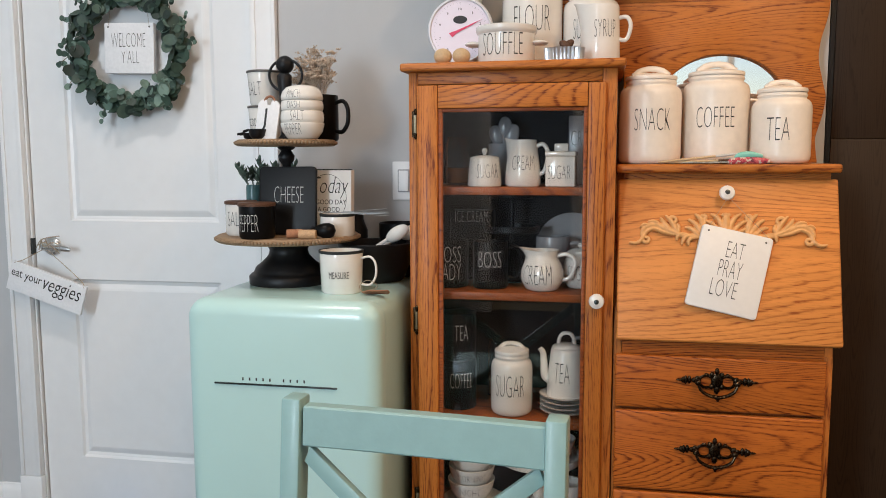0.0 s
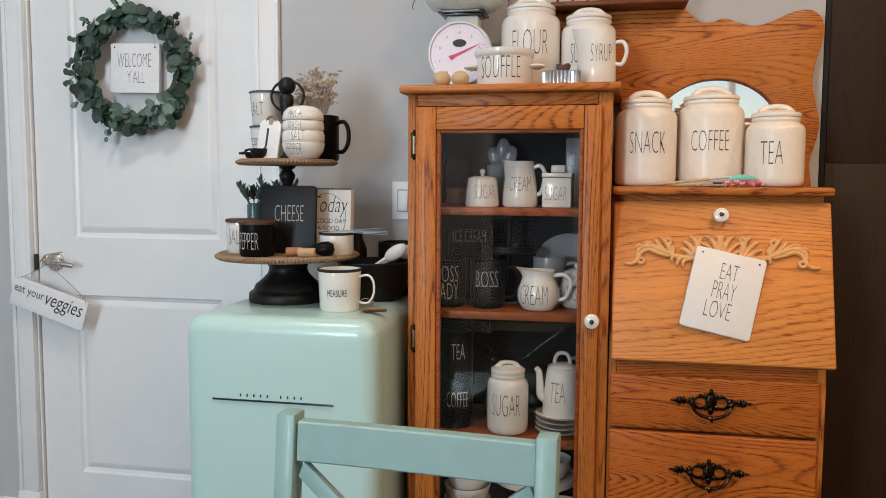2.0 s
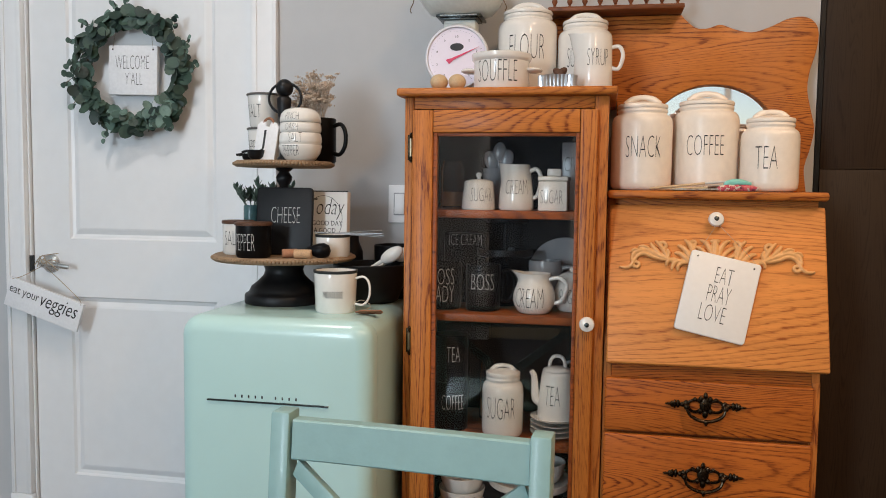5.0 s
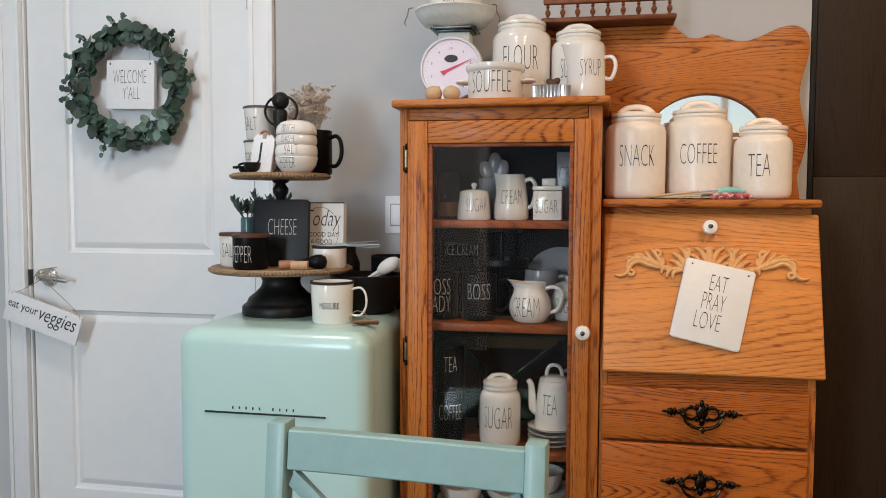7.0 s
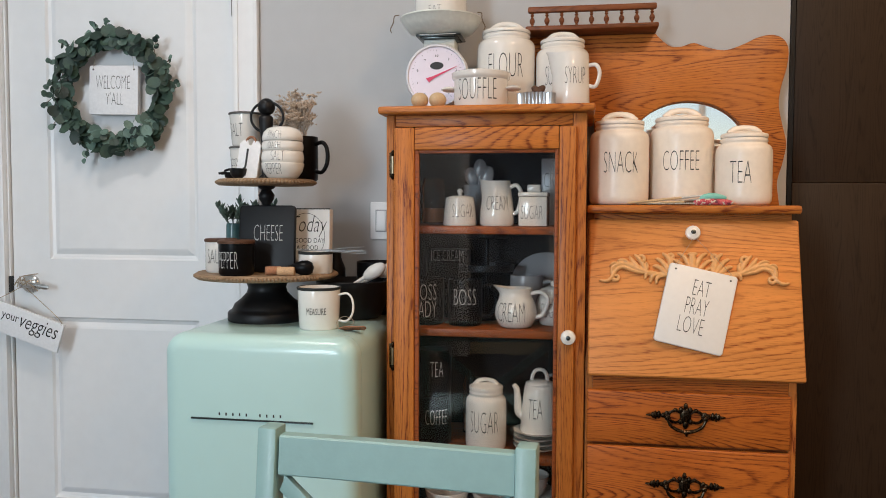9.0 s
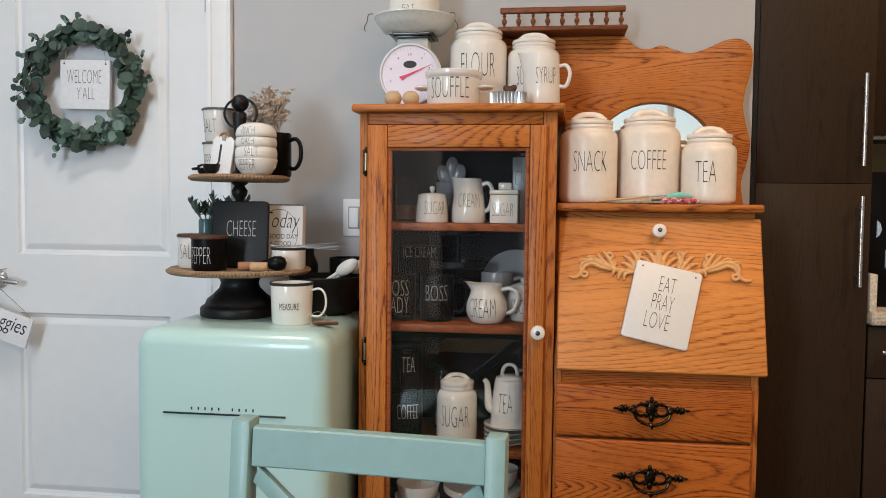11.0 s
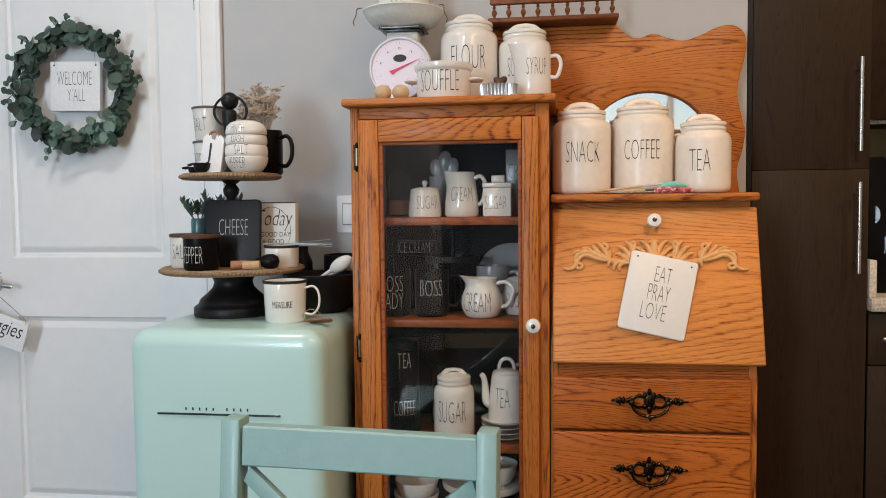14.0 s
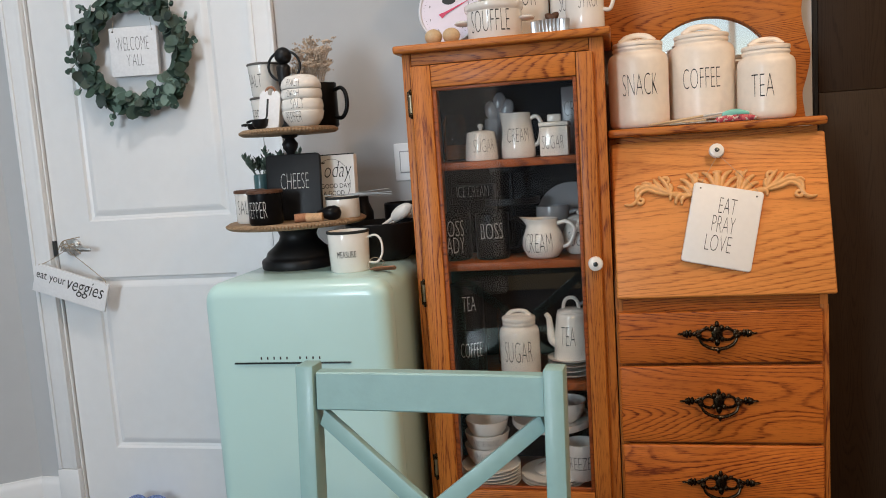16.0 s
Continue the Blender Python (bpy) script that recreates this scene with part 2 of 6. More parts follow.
glass = clear("clear_glass")
def sheet_glass(name, tint):
    """Old sheet glass: lets light through with a slight tint and mirrors a little of the room."""
    m = bpy.data.materials.new(name)
    m.use_nodes = True
    n, l = m.node_tree.nodes, m.node_tree.links
    n.remove(n["Principled BSDF"])
    clear_, gloss, mix, fres = n.new("ShaderNodeBsdfTransparent"), n.new("ShaderNodeBsdfGlossy"), n.new("ShaderNodeMixShader"), n.new("ShaderNodeFresnel")
    clear_.inputs["Color"].default_value = (*tint, 1)
    gloss.inputs["Roughness"].default_value = 0.01
    fres.inputs["IOR"].default_value = 1.58
    l.new(fres.outputs[0], mix.inputs[0])
    l.new(clear_.outputs[0], mix.inputs[1])
    l.new(gloss.outputs[0], mix.inputs[2])
    l.new(mix.outputs[0], n["Material Output"].inputs["Surface"])
    return m


cabinet_glass = sheet_glass("cabinet_sheet_glass", (0.97, 0.975, 0.97))
mirror_mat = mat("silvered_mirror", (0.86, 0.88, 0.88), 0.03, metal=1.0, vary=0.01)
# Glowing face for the assumed ceiling lights, none of them in view.
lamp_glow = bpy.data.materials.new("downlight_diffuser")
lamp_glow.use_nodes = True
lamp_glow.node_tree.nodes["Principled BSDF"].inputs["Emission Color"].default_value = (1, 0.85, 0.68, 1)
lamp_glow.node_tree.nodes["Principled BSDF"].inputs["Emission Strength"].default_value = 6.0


# ---- mesh helpers ----
def obj(name, bm, material, smooth=0.0):
    bmesh.ops.recalc_face_normals(bm, faces=bm.faces)
    if smooth:
        for f in bm.faces:
            f.smooth = True
        for e in bm.edges:
            if len(e.link_faces) == 2 and e.calc_face_angle(0) > radians(smooth):
                e.smooth = False
    me = bpy.data.meshes.new(name)
    bm.to_mesh(me)
    bm.free()
    me.materials.append(material)
    return new(name, me)


def part(name, bm, material, parent, label="", smooth=40.0):
    ob = obj(name, bm, material, smooth)
    ob.parent = parent
    if label:
        ob["label"] = label
    return ob


def again(ob, x=0, y=0, z=0, rx=0, ry=0, rz=0):
    """The same piece once more, on the same mesh, under the same parent."""
    o = new(ob.name.split(".")[0], ob.data)
    o.parent = ob.parent
    o.matrix_local = pose(x, y, z, rx, ry, rz)
    for k in ("label",):
        if k in ob:
            o[k] = ob[k]
    return o


def thing(name, label, category, x=0, y=0, z=0, rz=0, rx=0, ry=0, group="", kind=""):
    ob = new(name)
    ob.empty_display_size = 0.05
    ob.matrix_world = pose(x, y, z, rx, ry, rz)
    return tagged(ob, label, category, group, kind)


def box(bm, x0, x1, y0, y1, z0, z1, bev=0.0, seg=2, m=None):
    r = bmesh.ops.create_cube(bm, size=1.0)
    vs = r["verts"]
    mm = Matrix.Translation(((x0 + x1) / 2, (y0 + y1) / 2, (z0 + z1) / 2)) @ Matrix.Diagonal((x1 - x0, y1 - y0, z1 - z0, 1))
    bmesh.ops.transform(bm, matrix=mm, verts=vs)
    if bev:
        es = list({e for v in vs for e in v.link_edges})
        r = bmesh.ops.bevel(bm, geom=es, offset=bev, segments=seg, profile=0.5, affect="EDGES")
        vs = list({v for f in r["faces"] for v in f.verts} | {v for v in vs if v.is_valid})
    if m is not None:
        bmesh.ops.transform(bm, matrix=m, verts=[v for v in vs if v.is_valid])
    return vs


def B(*a, **k):
    bm = bmesh.new()
    box(bm, *a, **k)
    return bm


def lathe(profile, n=40, bm=None, m=None):
    """Turned form: (radius, height) from the outer foot round to the inside, closed on the axis where a radius is 0."""
    bm = bm or bmesh.new()
    rings, made = [], []
    for r, z in profile:
        if r < 1e-6:
            ring = [bm.verts.new((0, 0, z))]
        else:
            ring = [bm.verts.new((r * math.sin(2 * math.pi * i / n), -r * math.cos(2 * math.pi * i / n), z)) for i in range(n)]
        rings.append(ring)
        made += ring
    for a, b in zip(rings, rings[1:]):
        for i in range(n):
            j = (i + 1) % n
            if len(a) == 1 and len(b) == 1:
                continue
            if len(a) == 1:
                bm.faces.new((a[0], b[j], b[i]))
            elif len(b) == 1:
                bm.faces.new((a[i], a[j], b[0]))
            else:
                bm.faces.new((a[i], a[j], b[j], b[i]))
    if m is not None:
        bmesh.ops.transform(bm, matrix=m, verts=made)
    return bm


def tube(points, radius, n=8, bm=None, flat=1.0, closed=False):
    """A rod along points; radius a number or one per point; flat squeezes it in y."""
    bm = bm or bmesh.new()
    pts = [Vector(p) for p in points]
    rad = radius if isinstance(radius, (list, tuple)) else [radius] * len(pts)
    rings = []
    side = None
    for i, p in enumerate(pts):
        if closed:
            d = pts[(i + 1) % len(pts)] - pts[i - 1]
        else:
            d = pts[min(i + 1, len(pts) - 1)] - pts[max(i - 1, 0)]
        d.normalize()
        if side is None:
            side = d.cross(Vector((0, 1, 0)))
            if side.length < 0.1:
                side = d.cross(Vector((1, 0, 0)))
        side = (side - d * side.dot(d)).normalized()
        up = d.cross(side)
        ring = []
        for k in range(n):
            a = 2 * math.pi * k / n
            o = (side * math.cos(a) + up * math.sin(a)) * rad[i]
            o.y *= flat
            ring.append(bm.verts.new(p + o))
        rings.append(ring)
    pairs = list(zip(rings, rings[1:])) + ([(rings[-1], rings[0])] if closed else [])
    for a, b in pairs:
        for k in range(n):
            j = (k + 1) % n
            bm.faces.new((a[k], a[j], b[j], b[k]))
    if not closed:
        bm.faces.new(rings[0][::-1])
        bm.faces.new(rings[-1])
    return bm


def arc(cx, cz, rx, rz, a0, a1, n=12, y=0.0):
    return [(cx + rx * math.cos(radians(a0 + (a1 - a0) * i / n)), y, cz + rz * math.sin(radians(a0 + (a1 - a0) * i / n))) for i in range(n + 1)]


def ball(bm, x, y, z, rx, ry=None, rz=None, u=14, v=10, m=None):
    r = bmesh.ops.create_uvsphere(bm, u_segments=u, v_segments=v, radius=1.0)
    mm = Matrix.Translation((x, y, z)) @ (m or Matrix()) @ Matrix.Diagonal((rx, ry or rx, rz or rx, 1))
    bmesh.ops.transform(bm, matrix=mm, verts=r["verts"])
    return bm


def plate(outline, y0, y1, bev=0.0, holes=()):
    """A board cut to an outline of (x, z), from y0 to y1, with its front edge eased."""
    bm = bmesh.new()
    f = bm.faces.new([bm.verts.new((x, y0, z)) for x, z in outline])
    r = bmesh.ops.extrude_face_region(bm, geom=[f])
    bmesh.ops.translate(bm, vec=(0, y1 - y0, 0), verts=[g for g in r["geom"] if isinstance(g, bmesh.types.BMVert)])
    if bev:
        es = [e for e in bm.edges if all(abs(v.co.y - min(y0, y1)) < 1e-6 for v in e.verts)]
        bmesh.ops.bevel(bm, geom=es, offset=bev, segments=2, profile=0.5, affect="EDGES")
    return bm


def rounded(x0, x1, z0, z1, r, n=5):
    out = []
    for cx, cz, a in ((x1 - r, z1 - r, 0), (x0 + r, z1 - r, 90), (x0 + r, z0 + r, 180), (x1 - r, z0 + r, 270)):
        for i in range(n + 1):
            t = radians(a + 90 * i / n)
            out.append((cx + r * math.cos(t), cz + r * math.sin(t)))
    return out


def glyphs(word, width, height, shear=0.0, thin=-0.026, space=1.0):
    """The word in the built-in font as a flat bmesh in x and z, scaled to the width and height, centred on x, foot at 0."""
    cu = bpy.data.curves.new("lettering", "FONT")
    cu.body, cu.size, cu.offset, cu.resolution_u, cu.space_character, cu.shear = word, 1.0, thin, 3, space, shear
    tmp = bpy.data.objects.new("lettering", cu)
    scene.collection.objects.link(tmp)
    me = bpy.data.meshes.new_from_object(tmp)
    bm = bmesh.new()
    bm.from_mesh(me)
    bpy.data.objects.remove(tmp)
    bpy.data.curves.remove(cu)
    bpy.data.meshes.remove(me)
    xs, ys = [v.co.x for v in bm.verts], [v.co.y for v in bm.verts]
    x0, x1, y0, y1 = min(xs), max(xs), min(ys), max(ys)
    for v in bm.verts:
        v.co = Vector(((v.co.x - x0) / (x1 - x0) * width - width / 2, 0, (v.co.y - y0) / (y1 - y0) * height))
    return bm


def finer(bm, longest):
    for _ in range(3):
        es = [e for e in bm.edges if e.calc_length() > longest]
        if not es:
            break
        bmesh.ops.subdivide_edges(bm, edges=es, cuts=1)
        bmesh.ops.triangulate(bm, faces=bm.faces)
    return bm


def radius_at(profile, z):
    best = 0.0
    for (r0, z0), (r1, z1) in zip(profile, profile[1:]):
        if abs(z1 - z0) > 1e-9 and min(z0, z1) - 1e-6 <= z <= max(z0, z1) + 1e-6:
            best = max(best, r0 + (r1 - r0) * (z - z0) / (z1 - z0))
    return best


def wrapped(word, width, height, z, turn, profile, material, parent, lift=0.0006, thin=-0.026):
    """Lettering laid round a turned body; turn: degrees from the front towards +x."""
    bm = finer(glyphs(word, width, height, thin=thin), 0.008)
    mid = radius_at(profile, z + height / 2)
    for v in bm.verts:
        h = z + v.co.z
        r = (radius_at(profile, h) or mid) + lift
        a = radians(turn) + v.co.x / mid
        v.co = Vector((r * math.sin(a), -r * math.cos(a), h))
    return part("lettering", bm, material, parent)


def flat_word(word, width, height, x, y, z, material, parent, ry=0.0, shear=0.0, thin=-0.026):
    bm = glyphs(word, width, height, shear, thin)
    bmesh.ops.transform(bm, matrix=pose(x, y, z, 0, ry, 0), verts=bm.verts)
    return part("lettering", bm, material, parent)


def smooth_curve(pts, n=8):
    """Points of a Catmull-Rom curve through pts."""
    p = [Vector(q) for q in pts]
    p = [p[0] * 2 - p[1]] + p + [p[-1] * 2 - p[-2]]
    out = []
    for i in range(1, len(p) - 2):
        for k in range(n):
            t = k / n
            a, b, c, d = p[i - 1], p[i], p[i + 1], p[i + 2]
            out.append(0.5 * ((2 * b) + (c - a) * t + (2 * a - 5 * b + 4 * c - d) * t * t + (3 * b - a - 3 * c + d) * t ** 3))
    out.append(p[-2])
    return out


# ---- setting ----
def struct(name, bm, material, label, category):
    return tagged(obj(name, bm, material, 30), label, category, kind="structure")


def wall_with_hole(name, x0, x1, hx0, hx1, hz0, hz1, y0, y1, z1, label):
    bm = bmesh.new()
    if hx0 > x0:
        box(bm, x0, hx0, y0, y1, 0, z1)
    box(bm, hx1, x1, y0, y1, 0, z1)
    box(bm, hx0, hx1, y0, y1, hz1, z1)
    if hz0 > 0:
        box(bm, hx0, hx1, y0, y1, 0, hz0)
    return struct(name, bm, wall_paint, label, "wall")


LEFT, WALL_END, BACK, RIGHT = -1.40, 1.200, -4.80, 3.60
FAR_LEFT = -2.72   # beyond the angled corner wall
struct("floor", B(FAR_LEFT - 0.12, RIGHT + 0.12, BACK - 0.12, 0.80, -0.10, 0), floor_wood, "brown wooden floor of the room", "floor")
struct("ceiling", B(FAR_LEFT - 0.12, RIGHT + 0.12, BACK - 0.12, 0.80, CEILING, CEILING + 0.1), ceiling_paint, "plain white painted ceiling", "ceiling")
wall_with_hole("wall_north", LEFT - 0.12, WALL_END, -1.245, -0.425, 0, 2.045, 0.0, 0.12, CEILING, "light grey painted wall behind the cabinets")
angled = struct("wall_angled", B(-1.62, 0.0, 0.0, 0.12, 0, CEILING), wall_paint, "light grey painted angled corner wall", "wall")
angled.matrix_world = pose(LEFT, 0, 0, 0, 0, 35)
struct("wall_west", B(FAR_LEFT - 0.12, FAR_LEFT, BACK, -0.90, 0, CEILING), wall_paint, "light grey painted side wall", "wall")
bm = bmesh.new()
for bx0, bx1, bz0, bz1 in ((FAR_LEFT - 0.12, -1.50, 0, CEILING), (-1.50, -0.84, 0, 0.68), (-1.50, -0.84, 2.32, CEILING), (-0.84, -0.24, 0, CEILING), (-0.24, 0.40, 2.05, CEILING)):
    box(bm, bx0, bx1, BACK - 0.12, BACK, bz0, bz1)
struct("wall_south_west", bm, wall_paint, "light grey painted wall with an open doorway", "wall")
struct("wall_hall", B(-0.8, 1.0, BACK - 1.6, BACK - 1.5, 0, CEILING), wall_paint, "plain wall of the dim hall", "wall")
bm = bmesh.new()
box(bm, -0.33, -0.24, BACK, BACK + 0.02, 0, 2.14, 0.004)
box(bm, 0.40, 0.49, BACK, BACK + 0.02, 0, 2.14, 0.004)
box(bm, -0.239, 0.399, BACK, BACK + 0.02, 2.05, 2.14, 0.004)
struct("trim", bm, white_paint, "white casing round the open doorway", "door trim")
wall_with_hole("wall_south", 0.40, RIGHT + 0.12, 1.00, 2.30, 0.88, 2.22, BACK - 0.12, BACK, CEILING, "light grey painted wall opened for the added wide window")
struct("wall_east", B(RIGHT, RIGHT + 0.12, BACK, 0.80, 0, CEILING), wall_paint, "light grey painted far side wall", "wall")
struct("wall_kitchen", B(WALL_END, RIGHT, 0.66, 0.80, 0, CEILING), olive_wall, "olive kitchen wall behind the worktop", "wall")
struct("wall_return", B(1.08, WALL_END, 0.12, 0.66, 0, CEILING), wall_paint, "grey painted wall return beside the pantry", "wall")
struct("wall_closet", B(-1.40, -0.30, 0.40, 0.44, 0, CEILING), wall_paint, "plain wall behind the closed door", "wall")


def skirting(name, x0, x1, y, front=True):
    """Board with a stepped, eased top edge."""
    prof = [(0, 0), (-0.014, 0), (-0.014, 0.095), (-0.010, 0.108), (-0.006, 0.114), (-0.005, 0.122), (0, 0.124)]
    bm = bmesh.new()
    a = [bm.verts.new((x0, y + d, h)) for d, h in prof]
    b = [bm.verts.new((x1, y + d, h)) for d, h in prof]
    for i in range(len(prof)):
        j = (i + 1) % len(prof)
        bm.faces.new((a[i], a[j], b[j], b[i]))
    bm.faces.new(a[::-1])
    bm.faces.new(b)
    return struct(name, bm, white_paint, "white painted baseboard with stepped top", "baseboard")


skirting("baseboard", LEFT + 0.002, -1.320, 0)
skirting("baseboard", -0.348, WALL_END, 0)
sb = skirting("baseboard", -1.60, -0.002, 0)
sb.matrix_world = pose(LEFT, 0, 0, 0, 0, 35)


def casing():
    bm = bmesh.new()
    for x0, x1, inner in ((-1.311, -1.236, 1), (-0.434, -0.352, -1)):
        box(bm, x0, x1, -0.018, 0, 0.161, 2.05, 0.004)
        edge = x1 if inner > 0 else x0
        box(bm, min(edge, edge - inner * 0.018), max(edge, edge - inner * 0.018), -0.0225, -0.016, 0.161, 2.05, 0.003)
        outer = x0 if inner > 0 else x1
        box(bm, min(outer, outer + inner * 0.014), max(outer, outer + inner * 0.014), -0.024, -0.016, 0.161, 2.13, 0.003)
        box(bm, x0 - 0.005, x1 + 0.003, -0.024, 0, 0, 0.160, 0.004)
    box(bm, -1.318, -0.352, -0.018, 0, 2.051, 2.13, 0.004)
    return struct("trim", bm, white_paint, "white door casing with plinth blocks", "door trim")


casing()
struct("trim", B(-1.2445, -1.231, 0.0, 0.118, 0, 2.044), white_paint, "white door jamb on the latch side", "door trim")
struct("trim", B(-0.438, -0.4255, 0.0, 0.118, 0, 2.044), white_paint, "white door jamb on the hinge side", "door trim")


def raised_panel(bm, x0, x1, z0, z1, y):
    """Sunk moulding running round a flat field inside it."""
    steps = [(0.0, 0.0), (0.006, 0.008), (0.016, 0.011), (0.030, 0.004), (0.037, 0.002)]
    loops = []
    for inset, deep in steps:
        loops.append([bm.verts.new(p) for p in ((x0 + inset, y + deep, z0 + inset), (x1 - inset, y + deep, z0 + inset), (x1 - inset, y + deep, z1 - inset), (x0 + inset, y + deep, z1 - inset))])
    for a, b in zip(loops, loops[1:]):
        for i in range(4):
            j = (i + 1) % 4
            bm.faces.new((a[i], a[j], b[j], b[i]))
    bm.faces.new(loops[-1])


def panel_door():
    d = thing("door_1", "closed white two-panel interior door", "door", kind="structure")
    x0, x1, z0, z1, y = -1.228, -0.441, 0.008, 2.040, 0.012
    px0, px1 = -1.094, -0.570
    panels = [(0.230, 0.838), (1.030, 1.905)]
    bm = bmesh.new()
    zs = [z0, panels[0][0], panels[0][1], panels[1][0], panels[1][1], z1]
    xs = [x0, px0, px1, x1]
    grid = {(i, k): bm.verts.new((x, y, z)) for i, x in enumerate(xs) for k, z in enumerate(zs)}
    for i in range(3):
        for k in range(5):
            if i == 1 and k in (1, 3):
                continue
            bm.faces.new((grid[i, k], grid[i + 1, k], grid[i + 1, k + 1], grid[i, k + 1]))
    for a, b in panels:
        raised_panel(bm, px0, px1, a, b, y)
    bmesh.ops.remove_doubles(bm, verts=bm.verts, dist=1e-5)
    back = {k: bm.verts.new((x, y + 0.036, z)) for k, (x, z) in enumerate(((x0, z0), (x1, z0), (x1, z1), (x0, z1)))}
    bm.faces.new([back[i] for i in range(4)])
    part("slab", bm, white_paint, d, smooth=0)
    part("slab_edge", B(x0 + 0.0005, x1 - 0.0005, y + 0.016, y + 0.034, z0, z1), white_paint, d)
    bm = lathe([(0, 0), (0.032, 0), (0.032, 0.005), (0.028, 0.010), (0.014, 0.013), (0.011, 0.045), (0, 0.045)], 28, m=pose(-1.165, y, 0.947, 90, 0, 0))
    part("rosette", bm, chrome, d, "round satin nickel rosette")
    bm = tube(smooth_curve([(-1.170, y - 0.046, 0.947), (-1.150, y - 0.050, 0.948), (-1.11, y - 0.050, 0.945), (-1.068, y - 0.048, 0.940)], 5), [0.011, 0.011, 0.011, 0.0105, 0.010, 0.010, 0.010, 0.010, 0.0095, 0.0095, 0.009, 0.009, 0.0085, 0.0085, 0.008, 0.006], 10, flat=0.7)
    part("lever", bm, chrome, d, "satin nickel lever handle")
    part("latch_plate", B(-1.2365, -1.2285, -0.004, 0.012, 0.918, 0.972, 0.001), gasket, d, "dark latch plate")
    for hz in (0.22, 1.03, 1.84):
        part("hinge", tube([(-0.4375, -0.003, hz - 0.045), (-0.4375, -0.003, hz + 0.045)], 0.006, 8), brass_old, d, "dark hinge knuckle")
    return d


panel_door()


def window_unit(name, x0, x1, z0, z1, bars, label):
    w = thing(name, label, "window", kind="structure")
    bm = bmesh.new()
    for a in [(x0, x0 + 0.06, z0, z1), (x1 - 0.06, x1, z0, z1), (x0 + 0.06, x1 - 0.06, z0, z0 + 0.06), (x0 + 0.06, x1 - 0.06, z1 - 0.06, z1)] + [(b - 0.025, b + 0.025, z0 + 0.06, z1 - 0.06) for b in bars]:
        box(bm, a[0], a[1], BACK - 0.10, BACK - 0.04, a[2], a[3], 0.004)
    part("window_frame", bm, white_paint, w)
    part("window_sill", B(x0 - 0.03, x1 + 0.03, BACK, BACK + 0.05, z0 - 0.035, z0 - 0.002, 0.006), white_paint, w)
    edges = [x0 + 0.06] + [c for b in bars for c in (b - 0.025, b + 0.025)] + [x1 - 0.06]
    for a, b in zip(edges[::2], edges[1::2]):
        p = part("pane", B(a, b, BACK - 0.075, BACK - 0.070, z0 + 0.06, z1 - 0.06), glass, w)
        p.visible_shadow = False


# Made-up window: gives the crest mirror something bright to reflect.
window_unit("window_1", 1.00, 2.30, 0.88, 2.22, (1.66,), "wide white framed window added in the far wall to brighten the mirror")
# Assumed opening round the added daylight lamp.
window_unit("window_2", -1.50, -0.84, 0.68, 2.32, (), "narrow white framed window added in the far wall for daylight")
# Fixtures assumed for the ceiling lamps; none is in view.
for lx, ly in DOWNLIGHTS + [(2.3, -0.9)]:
    d = thing("downlight", "round white recessed ceiling light, assumed out of view, switched on", "ceiling light", lx, ly, CEILING, group="recessed ceiling lights")
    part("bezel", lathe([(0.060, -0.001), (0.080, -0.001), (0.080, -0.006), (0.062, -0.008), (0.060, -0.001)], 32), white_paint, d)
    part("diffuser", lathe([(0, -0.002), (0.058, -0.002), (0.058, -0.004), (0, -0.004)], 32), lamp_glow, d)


def light_switch():
    s = thing("light_switch", "white rocker light switch on the grey wall", "light switch", 0.035, 0, 1.163)
    part("cover_plate", plate(rounded(-0.035, 0.035, -0.057, 0.057, 0.004), -0.006, 0, 0.0025), white_paint, s)
    part("rocker_frame", plate(rounded(-0.018, 0.018, -0.034, 0.034, 0.002), -0.0075, -0.005, 0.0005), switch_grey, s)
    bm = B(-0.0145, 0.0145, -0.013, -0.007, -0.030, 0.030, 0.001)
    for v in bm.verts:
        v.co.y += (v.co.z > 0) * 0.0045 * (v.co.z / 0.03)
    part("rocker", bm, white_paint, s)


light_switch()


# ---- kitchen behind the wall's end ----
def bar_handle(parent, x, y, z0, z1):
    part("handle", tube([(x, y - 0.032, z0), (x, y - 0.032, z1)], 0.006, 10), chrome, parent, "brushed steel bar handle")
    for z in (z0 + 0.03, z1 - 0.03):
        part("standoff", tube([(x, y - 0.030, z), (x, y, z)], 0.004, 8), chrome, parent)


def pantry():
    p = thing("pantry_cabinet", "tall dark brown laminate pantry with steel bar handles", "cabinet", 1.2, 0, 0)
    part("carcass", B(0.006, 0.333, 0.022, 0.60, 0.09, 2.40), espresso, p)
    part("plinth", B(0.006, 0.333, 0.06, 0.60, 0, 0.09), espresso, p)
    part("filler", B(0.002, 0.014, -0.002, 0.60, 0, 2.45), black_matte, p, "narrow near-black filler strip")
    for z0, z1, h0, h1 in ((0.10, 1.2758, 0.985, 1.240), (1.277, 2.39, 1.325, 1.582)):
        dr = part("door", B(0.016, 0.331, 0.0, 0.020, z0, z1, 0.0015), espresso, p)
        bar_handle(dr, 0.296, 0.0, h0, h1)
    return p


pantry()


